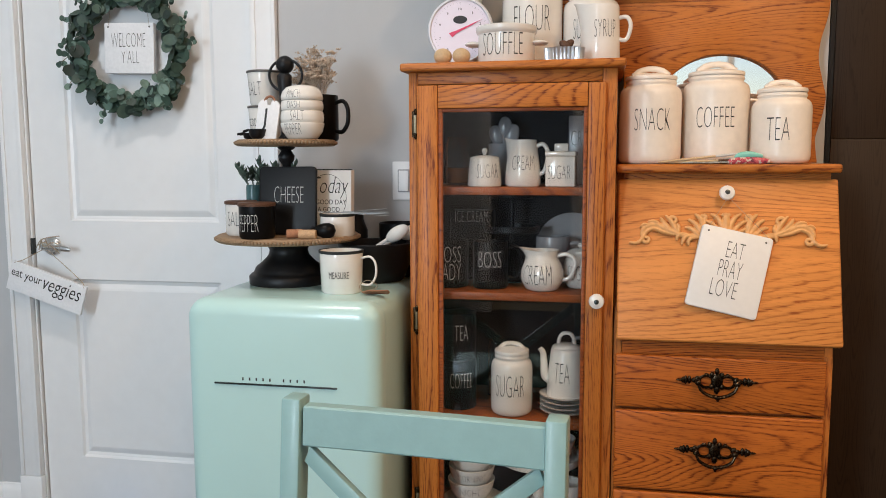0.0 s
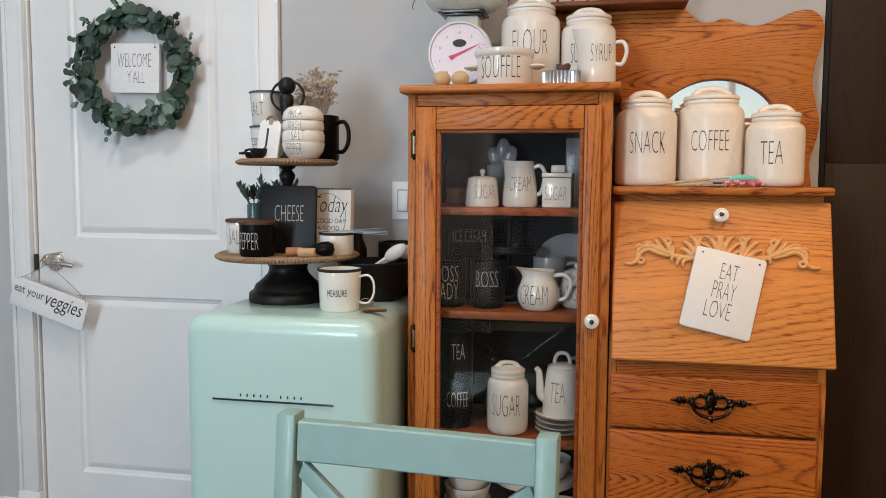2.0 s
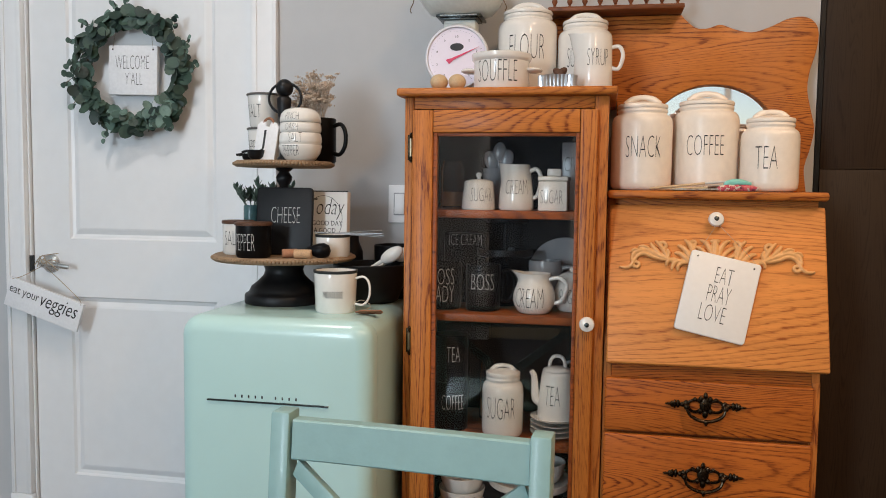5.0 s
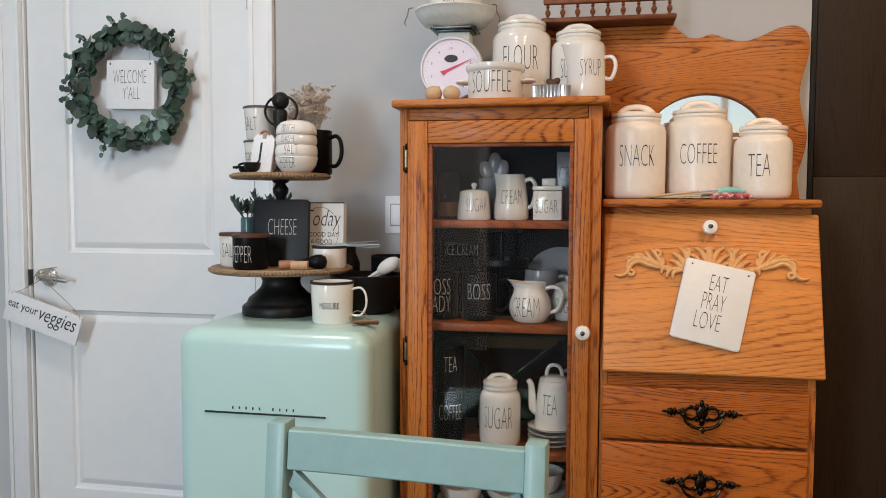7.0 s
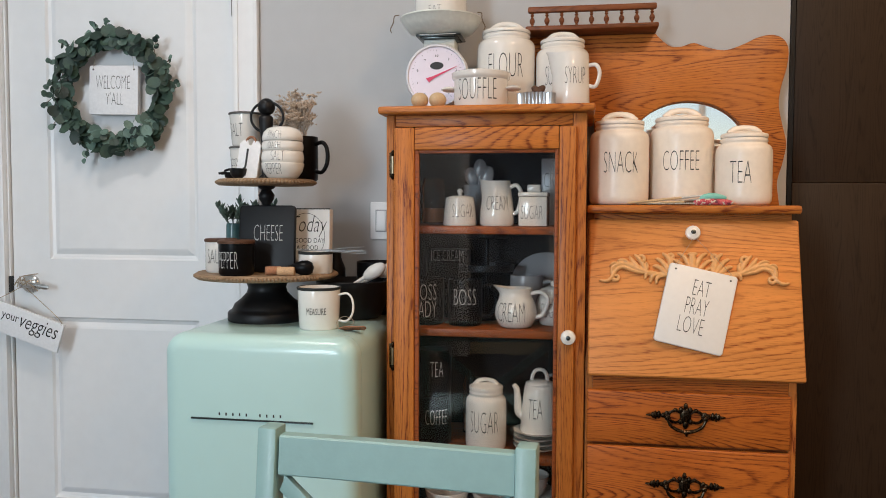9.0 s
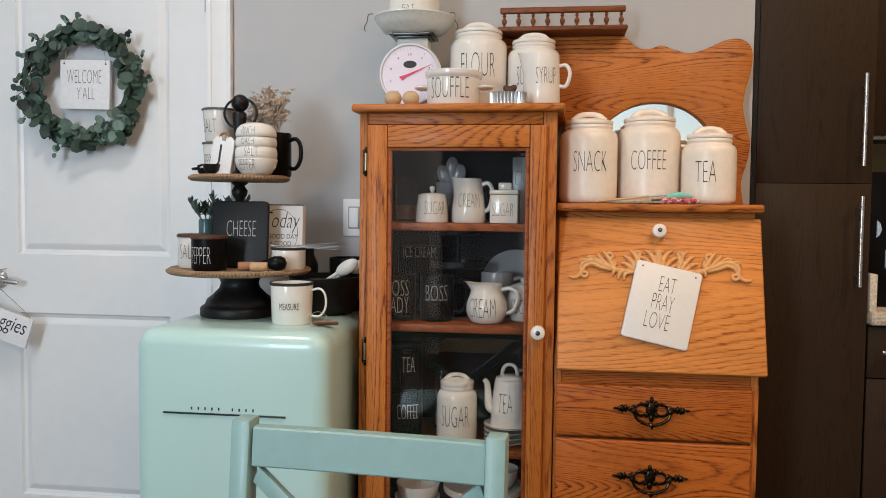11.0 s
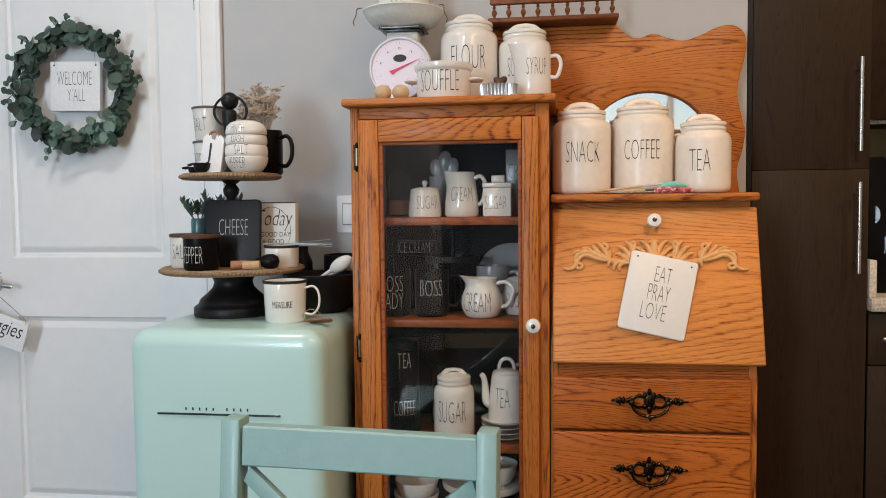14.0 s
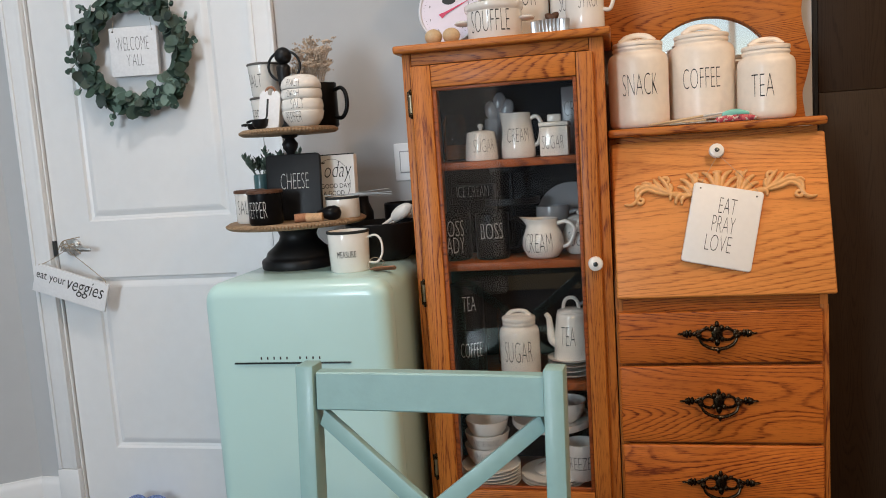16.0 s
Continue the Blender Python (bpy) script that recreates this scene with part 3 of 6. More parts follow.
def base_unit(x, w):
    c = thing("base_cabinet", "dark brown base cabinet with a drawer and steel pulls", "cabinet", x, 0, 0, group="kitchen base cabinets")
    part("carcass", B(0, w, 0.03, 0.60, 0.09, 0.875), espresso, c)
    part("plinth", B(0, w, 0.08, 0.60, 0, 0.09), espresso, c)
    for name, z0, z1, hz in (("drawer_front", 0.722, 0.868, 0.80), ("door", 0.10, 0.718, 0.66)):
        f = part(name, B(0.003, w - 0.003, 0.008, 0.028, z0, z1, 0.0015), espresso, c)
        part("handle", tube([(0.03 if name == "drawer_front" else 0.05, -0.024, hz), (w * 0.5, -0.024, hz)], 0.006, 10), chrome, f, "brushed steel bar handle")
        for hx in (0.06, w * 0.5 - 0.03):
            part("standoff", tube([(hx, -0.022, hz), (hx, 0.008, hz)], 0.004, 8), chrome, f)


base_unit(1.537, 0.45)
base_unit(1.989, 0.45)
struct("worktop", B(1.537, 3.2, -0.018, 0.655, 0.876, 0.914, 0.004), stone_top, "pale speckled stone worktop", "worktop")
struct("splash_strip", B(1.537, 1.557, 0.0, 0.60, 0.9145, 1.02, 0.002), stone_top, "pale stone upstand beside the pantry", "upstand")
uc = thing("wall_cabinet", "dark brown wall cabinet above the worktop", "cabinet", 1.54, 0.28, 1.44)
part("carcass", B(0, 0.90, 0.022, 0.375, 0, 0.90), espresso, uc)
for x0 in (0.002, 0.452):
    dd = part("door", B(x0, x0 + 0.446, 0, 0.02, 0.0, 0.90, 0.0015), espresso, uc)
    bar_handle(dd, x0 + 0.40, 0, 0.05, 0.30)
part("light_rail", B(0.0, 0.90, 0.03, 0.05, -0.012, -0.001), chrome, uc, "thin metal strip under the cabinet")


def bottle_rack():
    r = thing("bottle_rack", "black slanted countertop rack with glossy cylinders", "rack", 1.560, 0.12, 0.9145)
    for y in (0.0, 0.168):
        out = [(0.0, 0.0), (0.185, 0.0), (0.185, 0.020), (0.062, 0.395), (0.050, 0.402), (0.0, 0.402)]
        part("side_panel", plate(out, y, y + 0.012, 0.002), black_glaze, r)
    can = None
    for i in range(4):
        x, z = 0.118 - 0.027 * i, 0.052 + 0.090 * i
        if can is None:
            bm = lathe([(0, 0.004), (0.022, 0), (0.032, 0.006), (0.034, 0.014), (0.034, 0.120), (0, 0.120)], 28, m=pose(0, 0.118, 0, 90, 0, 0) @ Matrix.Rotation(radians(-24), 4, "Y"))
            can = part("cylinder", bm, rack_lid, r, "glossy dark grey cylinder")
            can.matrix_local = pose(x, 0, z)
        else:
            again(can, x, 0, z)
    return r


bottle_rack()


# ---- oak side-by-side secretary ----
def spiral(cx, cz, r0, r1, a0, turns, n=22, y=0.0):
    return [(cx + (r0 + (r1 - r0) * i / n) * math.cos(radians(a0) + turns * 2 * math.pi * i / n), y, cz + (r0 + (r1 - r0) * i / n) * math.sin(radians(a0) + turns * 2 * math.pi * i / n)) for i in range(n + 1)]


def lobe(bm, pts, wide, deep=0.0075, n=8):
    """A carved leaf lobe along (x, z) points, swelling to its middle and fading to its tip."""
    line = smooth_curve([(x, -0.003, z) for x, z in pts], 5)
    last = len(line) - 1
    rad = [wide * (0.42 + 0.58 * math.sin(math.pi * min(1.0, 0.16 + 0.80 * i / last)) ** 0.9) * (1 if i < last else 0.35) for i in range(last + 1)]
    tube(line, [0.86 * r for r in rad], n, bm, flat=1.15 * deep / wide)


def carving(side):
    """Applied acanthus moulding: the palmette (side 0), or one of its mirrored wings."""
    bm = bmesh.new()
    if side == 0:
        for s in (-1, 1):
            for pts, w in (([(0.004, -0.030), (0.011, 0.004), (0.021, 0.026), (0.034, 0.035)], 0.0078),
                           ([(0.008, -0.032), (0.024, -0.004), (0.037, 0.010), (0.047, 0.011)], 0.0072),
                           ([(0.010, -0.034), (0.032, -0.018), (0.044, -0.010), (0.050, -0.016)], 0.0064)):
                lobe(bm, [(s * x, z) for x, z in pts], w)
        lobe(bm, [(0, -0.034), (0, 0.000), (0, 0.026), (0, 0.037)], 0.0105, 0.010)
        ball(bm, 0, -0.006, 0.031, 0.012, 0.005, 0.007)
        for v in bm.verts:
            v.co.x, v.co.z = v.co.x * 1.06, v.co.z * 0.80 - 0.004
        return bm
    wing = (
        # leaf cluster beside the palmette, opening upwards and outwards
        ([(0.046, -0.034), (0.052, -0.012), (0.058, 0.010), (0.072, 0.024)], 0.0078),
        ([(0.050, -0.034), (0.062, -0.014), (0.074, 0.002), (0.088, 0.010)], 0.0078),
        ([(0.050, -0.036), (0.066, -0.026), (0.082, -0.012), (0.096, -0.010)], 0.0072),
        ([(0.046, -0.032), (0.046, -0.012), (0.050, 0.000), (0.044, 0.012)], 0.0064),
        # drooping tongues under the cluster
        ([(0.062, -0.034), (0.078, -0.036), (0.086, -0.044), (0.086, -0.056)], 0.0064),
        ([(0.070, -0.032), (0.090, -0.032), (0.099, -0.042), (0.101, -0.054)], 0.0066),
        ([(0.080, -0.030), (0.102, -0.026), (0.112, -0.034), (0.113, -0.044)], 0.0062),
        # long stem sweeping out to the curled end
        ([(0.060, -0.030), (0.098, -0.030), (0.126, -0.020), (0.152, -0.008), (0.176, -0.006), (0.192, -0.016), (0.196, -0.034)], 0.0088),
        ([(0.120, -0.028), (0.146, -0.022), (0.166, -0.014), (0.184, -0.022), (0.190, -0.040)], 0.0064),
        ([(0.190, -0.026), (0.196, -0.042), (0.208, -0.050), (0.226, -0.048)], 0.0062),
        ([(0.150, -0.006), (0.166, 0.004), (0.182, 0.003)], 0.0056),
        ([(0.176, -0.006), (0.190, -0.004), (0.200, -0.012)], 0.0052),
        # standing leaf with its own curl
        ([(0.112, -0.026), (0.118, -0.010), (0.128, 0.006), (0.140, 0.020)], 0.0070),
        ([(0.122, -0.024), (0.134, -0.010), (0.146, 0.004), (0.152, 0.014)], 0.0070),
        ([(0.132, -0.020), (0.148, -0.012), (0.158, -0.002), (0.160, 0.006)], 0.0060),
        ([(0.112, -0.026), (0.108, -0.012), (0.112, 0.000)], 0.0056),
    )
    for pts, w in wing:
        lobe(bm, [(side * x, z) for x, z in pts], w)
    for cx, cz, r0, a0, turns in ((0.122, 0.006, 0.0105, 20, 0.95), (0.184, -0.040, 0.0100, 30, -1.0), (0.050, 0.014, 0.0080, -60, 0.9)):
        curl = spiral(cx, cz, r0, 0.0030, a0, turns)
        tube([(side * x, -0.004, z) for x, y, z in curl], [0.0052 - 0.0012 * (i / (len(curl) - 1)) for i in range(len(curl))], 7, bm, flat=0.9)
    return bm


def bail_pull():
    bm = bmesh.new()
    for s in (-1, 1):
        for x, rx, rz, dz in ((0.085, 0.009, 0.003, 0.0), (0.076, 0.006, 0.008, 0.0), (0.071, 0.004, 0.011, 0.0), (0.063, 0.005, 0.010, 0.001), (0.052, 0.007, 0.0065, 0.0), (0.044, 0.008, 0.011, 0.0)):
            ball(bm, s * x, -0.003, 0.010 + dz, rx, 0.004, rz, 10, 8)
        tube([(s * 0.044, 0, 0.008), (s * 0.044, -0.016, 0.008)], 0.006, 10, bm)
        ball(bm, s * 0.044, -0.018, 0.008, 0.0075, 0.006, 0.0075, 10, 8)
        tube(arc(s * 0.024, 0.008, 0.017, 0.014, 0, 360, 16, -0.003), 0.0036, 7, bm, flat=0.7)
    for x, z, rx, rz in ((0, 0.010, 0.014, 0.020), (0, 0.033, 0.0055, 0.009), (0, -0.011, 0.007, 0.011), (0.011, 0.024, 0.006, 0.008), (-0.011, 0.024, 0.006, 0.008), (0.012, -0.004, 0.006, 0.007), (-0.012, -0.004, 0.006, 0.007), (0.024, 0.024, 0.006, 0.005), (-0.024, 0.024, 0.006, 0.005)):
        ball(bm, x, -0.003, z, rx, 0.005, rz, 10, 8)
    swag = smooth_curve([(-0.044, -0.020, 0.004), (-0.037, -0.022, -0.010), (-0.020, -0.023, -0.020), (0, -0.023, -0.024), (0.020, -0.023, -0.020), (0.037, -0.022, -0.010), (0.044, -0.020, 0.004)], 4)
    tube(swag, [0.0030 + 0.0016 * math.sin(math.pi * i / (len(swag) - 1)) for i in range(len(swag))], 8, bm)
    ball(bm, 0, -0.023, -0.025, 0.007, 0.006, 0.006, 10, 8)
    ball(bm, 0, -0.023, -0.031, 0.0035, 0.0035, 0.004, 8, 6)
    return bm


def porcelain_knob(parent, x, y, z):
    k = part("knob", lathe([(0, 0), (0.008, 0), (0.007, 0.010), (0.015, 0.016), (0.0185, 0.023), (0.0165, 0.030), (0.009, 0.033), (0, 0.0335)], 28), ceramic, parent, "white porcelain knob")
    k.matrix_local = pose(x, y, z, 90, 0, 0)
    s = part("screw", lathe([(0, 0.0335), (0.006, 0.0335), (0.0045, 0.037), (0, 0.038)], 14), dark_chrome, k if k.parent.parent is None else parent, "small metal screw")
    if s.parent != k:
        s.matrix_local = pose(x, y, z, 90, 0, 0)


S = thing("secretary_cabinet", "honey oak side-by-side secretary desk with glazed curio cabinet", "cabinet")
FY = -0.375   # face of the curio's frame
CX0, CX1 = 0.140, 0.645
# curio body
part("side_panel", B(CX0, CX0 + 0.018, FY + 0.020, -0.02, 0.0, 1.438), oak_v, S)
part("side_panel", B(CX1 - 0.018, CX1, FY + 0.020, -0.02, 0.0, 1.438), oak_v, S)
part("back_panel", B(CX0 + 0.019, CX1 - 0.019, -0.030, -0.022, 0.05, 1.425), black_panel, S, "back panel with the cabinet's shade put into its near-black colour")
part("face_stile", B(CX0, CX0 + 0.023, FY, FY + 0.019, 0.0, 1.438, 0.002), oak_v, S)
part("face_stile", B(CX1 - 0.034, CX1, FY, FY + 0.019, 0.0, 1.438, 0.002), oak_v, S)
part("frieze_rail", B(CX0 + 0.024, CX1 - 0.035, FY + 0.001, FY + 0.019, 1.4085, 1.438, 0.001), oak_h, S)
part("base_rail", B(CX0 + 0.024, CX1 - 0.035, FY + 0.001, FY + 0.019, 0.05, 0.205, 0.002), oak_h, S)
bm = B(0.124, 0.664, -0.405, -0.015, 1.4385, 1.458, 0.006, 3)
part("cornice", bm, oak_h, S)
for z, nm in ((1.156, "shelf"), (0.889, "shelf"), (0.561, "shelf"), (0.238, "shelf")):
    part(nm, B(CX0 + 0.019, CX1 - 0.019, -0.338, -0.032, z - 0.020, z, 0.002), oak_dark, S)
# curio door: stiles, rails, rebate, glass
DX0, DX1, DZ0, DZ1 = 0.164, 0.619, 0.212, 1.405
DY0, DY1 = FY - 0.020, FY - 0.001
gx0, gx1, gz0, gz1 = 0.216, 0.578, 0.285, 1.349
part("door_stile", B(DX0, gx0, DY0, DY1, DZ0, DZ1, 0.004), oak_v, S)
part("door_stile", B(gx1, DX1, DY0, DY1, DZ0, DZ1, 0.004), oak_v, S)
part("door_rail", B(gx0 + 0.0005, gx1 - 0.0005, DY0 + 0.0008, DY1, gz1, DZ1, 0.003), oak_h, S)
part("door_rail", B(gx0 + 0.0005, gx1 - 0.0005, DY0 + 0.0008, DY1, DZ0, gz0, 0.003), oak_h, S)
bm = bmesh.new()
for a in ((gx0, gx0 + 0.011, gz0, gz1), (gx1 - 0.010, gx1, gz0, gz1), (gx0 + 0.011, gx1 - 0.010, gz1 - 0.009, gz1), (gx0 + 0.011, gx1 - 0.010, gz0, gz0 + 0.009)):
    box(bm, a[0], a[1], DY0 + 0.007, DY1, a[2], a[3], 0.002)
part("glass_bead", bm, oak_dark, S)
gl = part("glass_pane", B(gx0 + 0.003, gx1 - 0.003, DY0 + 0.010, DY0 + 0.013, gz0 + 0.003, gz1 - 0.003), cabinet_glass, S, "clear glass door pane")
gl.visible_shadow = False
porcelain_knob(S, 0.605, DY0, 0.888)
for hz in (1.312, 0.821, 0.345):
    hg = part("hinge", B(CX0 + 0.008, CX0 + 0.020, FY - 0.003, FY, hz - 0.032, hz + 0.032, 0.001), brass_old, S, "antique brass hinge")
    part("hinge_knuckle", tube([(CX0 + 0.019, FY - 0.010, hz - 0.022), (CX0 + 0.019, FY - 0.010, hz + 0.022)], 0.0055, 10), hinge_brass, hg)
    for dz in (-0.030, 0.030):
        bm = bmesh.new()
        ball(bm, CX0 + 0.019, FY - 0.010, hz + dz, 0.005, 0.005, 0.008, 8, 6)
        part("hinge_finial", bm, brass_old, hg)
# desk body
QX0, QX1 = 0.648, 1.146


def desk_side(x0, x1):
    bm = bmesh.new()
    prof = [(-0.02, 0.0), (-0.372, 0.0), (-0.372, 0.795), (-0.278, 1.190), (-0.02, 1.190)]
    f = bm.faces.new([bm.verts.new((x0, y, z)) for y, z in prof])
    e = bmesh.ops.extrude_face_region(bm, geom=[f])
    bmesh.ops.translate(bm, vec=(x1 - x0, 0, 0), verts=[v for v in e["geom"] if isinstance(v, bmesh.types.BMVert)])
    return bm


part("desk_side", desk_side(QX0, QX0 + 0.018), oak_v, S)
part("desk_side", desk_side(QX1 - 0.018, QX1), oak_v, S)
part("desk_back", B(QX0 + 0.019, QX1 - 0.019, -0.030, -0.022, 0.05, 1.188), oak_v, S)
part("desk_top", B(QX0, 1.160, -0.332, -0.02, 1.191, 1.212, 0.007, 3), oak_h, S)
part("top_rail", B(QX0 + 0.019, QX1 - 0.001, -0.290, -0.270, 1.168, 1.190), oak_h, S)
part("apron", B(QX0 + 0.019, QX1 - 0.019, -0.3735, -0.350, 0.735, 0.796), oak_deep, S)
part("writing_board", B(QX0 + 0.019, QX1 - 0.019, -0.348, -0.032, 0.776, 0.796), oak_h, S)
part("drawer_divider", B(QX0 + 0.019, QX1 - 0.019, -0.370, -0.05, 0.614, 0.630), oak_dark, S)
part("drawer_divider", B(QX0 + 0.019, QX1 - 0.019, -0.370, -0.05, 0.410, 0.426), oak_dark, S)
part("desk_stile", B(QX1 - 0.017, QX1 + 0.001, -0.3735, -0.340, 0.0, 0.764, 0.001), oak_v, S)
part("desk_plinth", B(QX0, QX1, -0.378, -0.355, 0.0, 0.195, 0.003), oak_deep, S)
pull = None
for z0, z1 in ((0.626, 0.757), (0.422, 0.6195), (0.205, 0.4155)):
    dr = part("drawer_front", B(0.652, 1.131, -0.392, -0.374, z0, z1, 0.006, 3), oak_deep, S)
    pz = (z0 + z1) / 2 + 0.000
    if pull is None:
        pull = part("bail_pull", bail_pull(), brass_old, dr, "ornate antique brass bail pull")
        pull.matrix_local = pose(0.888, -0.392, pz)
    else:
        o = again(pull, 0.888, -0.392, pz)
        o.parent = dr
# fall front, leaning back
SLOPE = -16.1
ff = part("fall_front", B(0, 0.506, 0.0, 0.019, 0, 0.396, 0.006, 3), oak_soft, S)
ff.matrix_local = pose(0.653, -0.4115, 0.7965, SLOPE, 0, 0)
porcelain_knob(ff, 0.252, 0.0, 0.355)
for side_, word_ in ((0, "palmette"), (-1, "acanthus_scroll"), (1, "acanthus_scroll")):
    cv = part(word_, carving(side_), oak_carved, ff, "applied carved acanthus ornament of paler oak", smooth=70)
    cv.matrix_local = pose(0.252, -0.001, 0.284)
    fuse = cv.modifiers.new("fuse", "REMESH")
    fuse.mode, fuse.voxel_size, fuse.use_smooth_shade = "VOXEL", 0.0012, True


# crest board with mirror and spindle gallery
def crest():
    top = smooth_curve([(0.832, 0, 1.690), (0.848, 0, 1.673), (0.872, 0, 1.654), (0.902, 0, 1.652), (0.935, 0, 1.661), (0.972, 0, 1.648), (1.016, 0, 1.639), (1.060, 0, 1.651), (1.104, 0, 1.671), (1.142, 0, 1.677), (1.170, 0, 1.665), (1.184, 0, 1.637), (1.181, 0, 1.590),
                        (1.166, 0, 1.530), (1.163, 0, 1.480), (1.176, 0, 1.420), (1.184, 0, 1.380), (1.176, 0, 1.330), (1.163, 0, 1.280), (1.166, 0, 1.240), (1.170, 0, 1.213)], 4)
    right = [(p.x, p.z) for p in top]
    hole = [(0.923 + 0.165 * math.cos(radians(a)), 1.36 + 0.141 * math.sin(radians(a)) ** 1.0) for a in range(0, 181, 6)]
    hole = [(0.923 + 0.165, 1.213)] + hole + [(0.923 - 0.165, 1.213)]
    left = [(0.490, 1.459), (0.375, 1.459), (0.352, 1.500), (0.355, 1.560), (0.372, 1.592), (0.41, 1.604), (0.452, 1.626), (0.474, 1.690)]
    outline = right + hole + [(0.668, 1.213), (0.668, 1.459)] + left
    return plate(outline, -0.060, -0.040, 0.004)


part("crest_board", crest(), oak_h, S)
part("crest_mirror", B(0.745, 1.102, -0.036, -0.032, 1.214, 1.520), mirror_mat, S, "arched mirror glass")
part("mirror_backing", B(0.735, 1.112, -0.0315, -0.022, 1.214, 1.530), oak_dark, S)
part("gallery_shelf", B(0.476, 0.834, -0.140, -0.030, 1.691, 1.704, 0.004), oak_gallery, S)
part("gallery_rail", B(0.482, 0.828, -0.136, -0.118, 1.741, 1.757, 0.004), oak_gallery, S)
sp = None
for i in range(9):
    x = 0.494 + i * (0.322 / 8)
    if sp is None:
        sp = part("spindle", lathe([(0, 0), (0.006, 0), (0.003, 0.004), (0.0045, 0.007), (0.0075, 0.013), (0.0072, 0.018), (0.004, 0.023), (0.0028, 0.026), (0.0055, 0.030), (0.003, 0.033), (0.006, 0.037), (0, 0.037)], 14), oak_gallery, S)
        sp.matrix_local = pose(x, -0.127, 1.704)
    else:
        again(sp, x, -0.127, 1.704)


# ---- refrigerator ----
def fridge():
    f = thing("mini_fridge", "mint green retro mini fridge with rounded corners", "refrigerator")
    bm = bmesh.new()
    box(bm, -0.374, 0.114, -0.5222, -0.090, 0.030, 0.8955)
    es = [e for e in bm.edges if abs(e.verts[0].co.y - e.verts[1].co.y) > 0.01]
    bmesh.ops.bevel(bm, geom=es, offset=0.050, segments=6, profile=0.5, affect="EDGES")
    es = [e for e in bm.edges if all(abs(v.co.y + 0.090) < 1e-5 for v in e.verts)]
    bmesh.ops.bevel(bm, geom=es, offset=0.012, segments=3, profile=0.5, affect="EDGES")
    part("body", bm, mint, f, smooth=60)
    part("door_seal", plate(rounded(-0.369, 0.109, 0.046, 0.8905, 0.046, 8), -0.5238, -0.5222), seal_mint, f, "grey-green door seal")
    bm = bmesh.new()
    # door: wide rounded edges and a gently domed face
    box(bm, -0.374, 0.114, -0.585, -0.524, 0.040, 0.8955)
    es = [e for e in bm.edges if abs(e.verts[0].co.y - e.verts[1].co.y) > 0.01]
    bmesh.ops.bevel(bm, geom=es, offset=0.050, segments=6, profile=0.5, affect="EDGES")
    es = [e for e in bm.edges if all(abs(v.co.y + 0.585) < 1e-5 for v in e.verts)]
    bmesh.ops.bevel(bm, geom=es, offset=0.038, segments=7, profile=0.5, affect="EDGES")
    part("door", bm, mint, f, smooth=60)
    # Trim is chrome; the dark it reflects is put into its metal colour.
    part("chrome_trim", tube([(-0.296, -0.5865, 0.692), (0.012, -0.5865, 0.692)], 0.0026, 6), dark_chrome, f, "thin chrome trim line, its dark reflection put into the colour")
    for i in range(10):
        if i != 5:
            part("mark", B(-0.2255 + i * 0.0172, -0.2220 + i * 0.0172, -0.5858, -0.5848, 0.7010, 0.7080), gasket, f, "small dark mark")
    foot = part("foot", lathe([(0, 0), (0.018, 0), (0.018, 0.030), (0, 0.030)], 16), gasket, f)
    foot.matrix_local = pose(-0.32, -0.47, 0)
    for x, y in ((0.06, -0.47), (-0.32, -0.13), (0.06, -0.13)):
        again(foot, x, y, 0)


fridge()


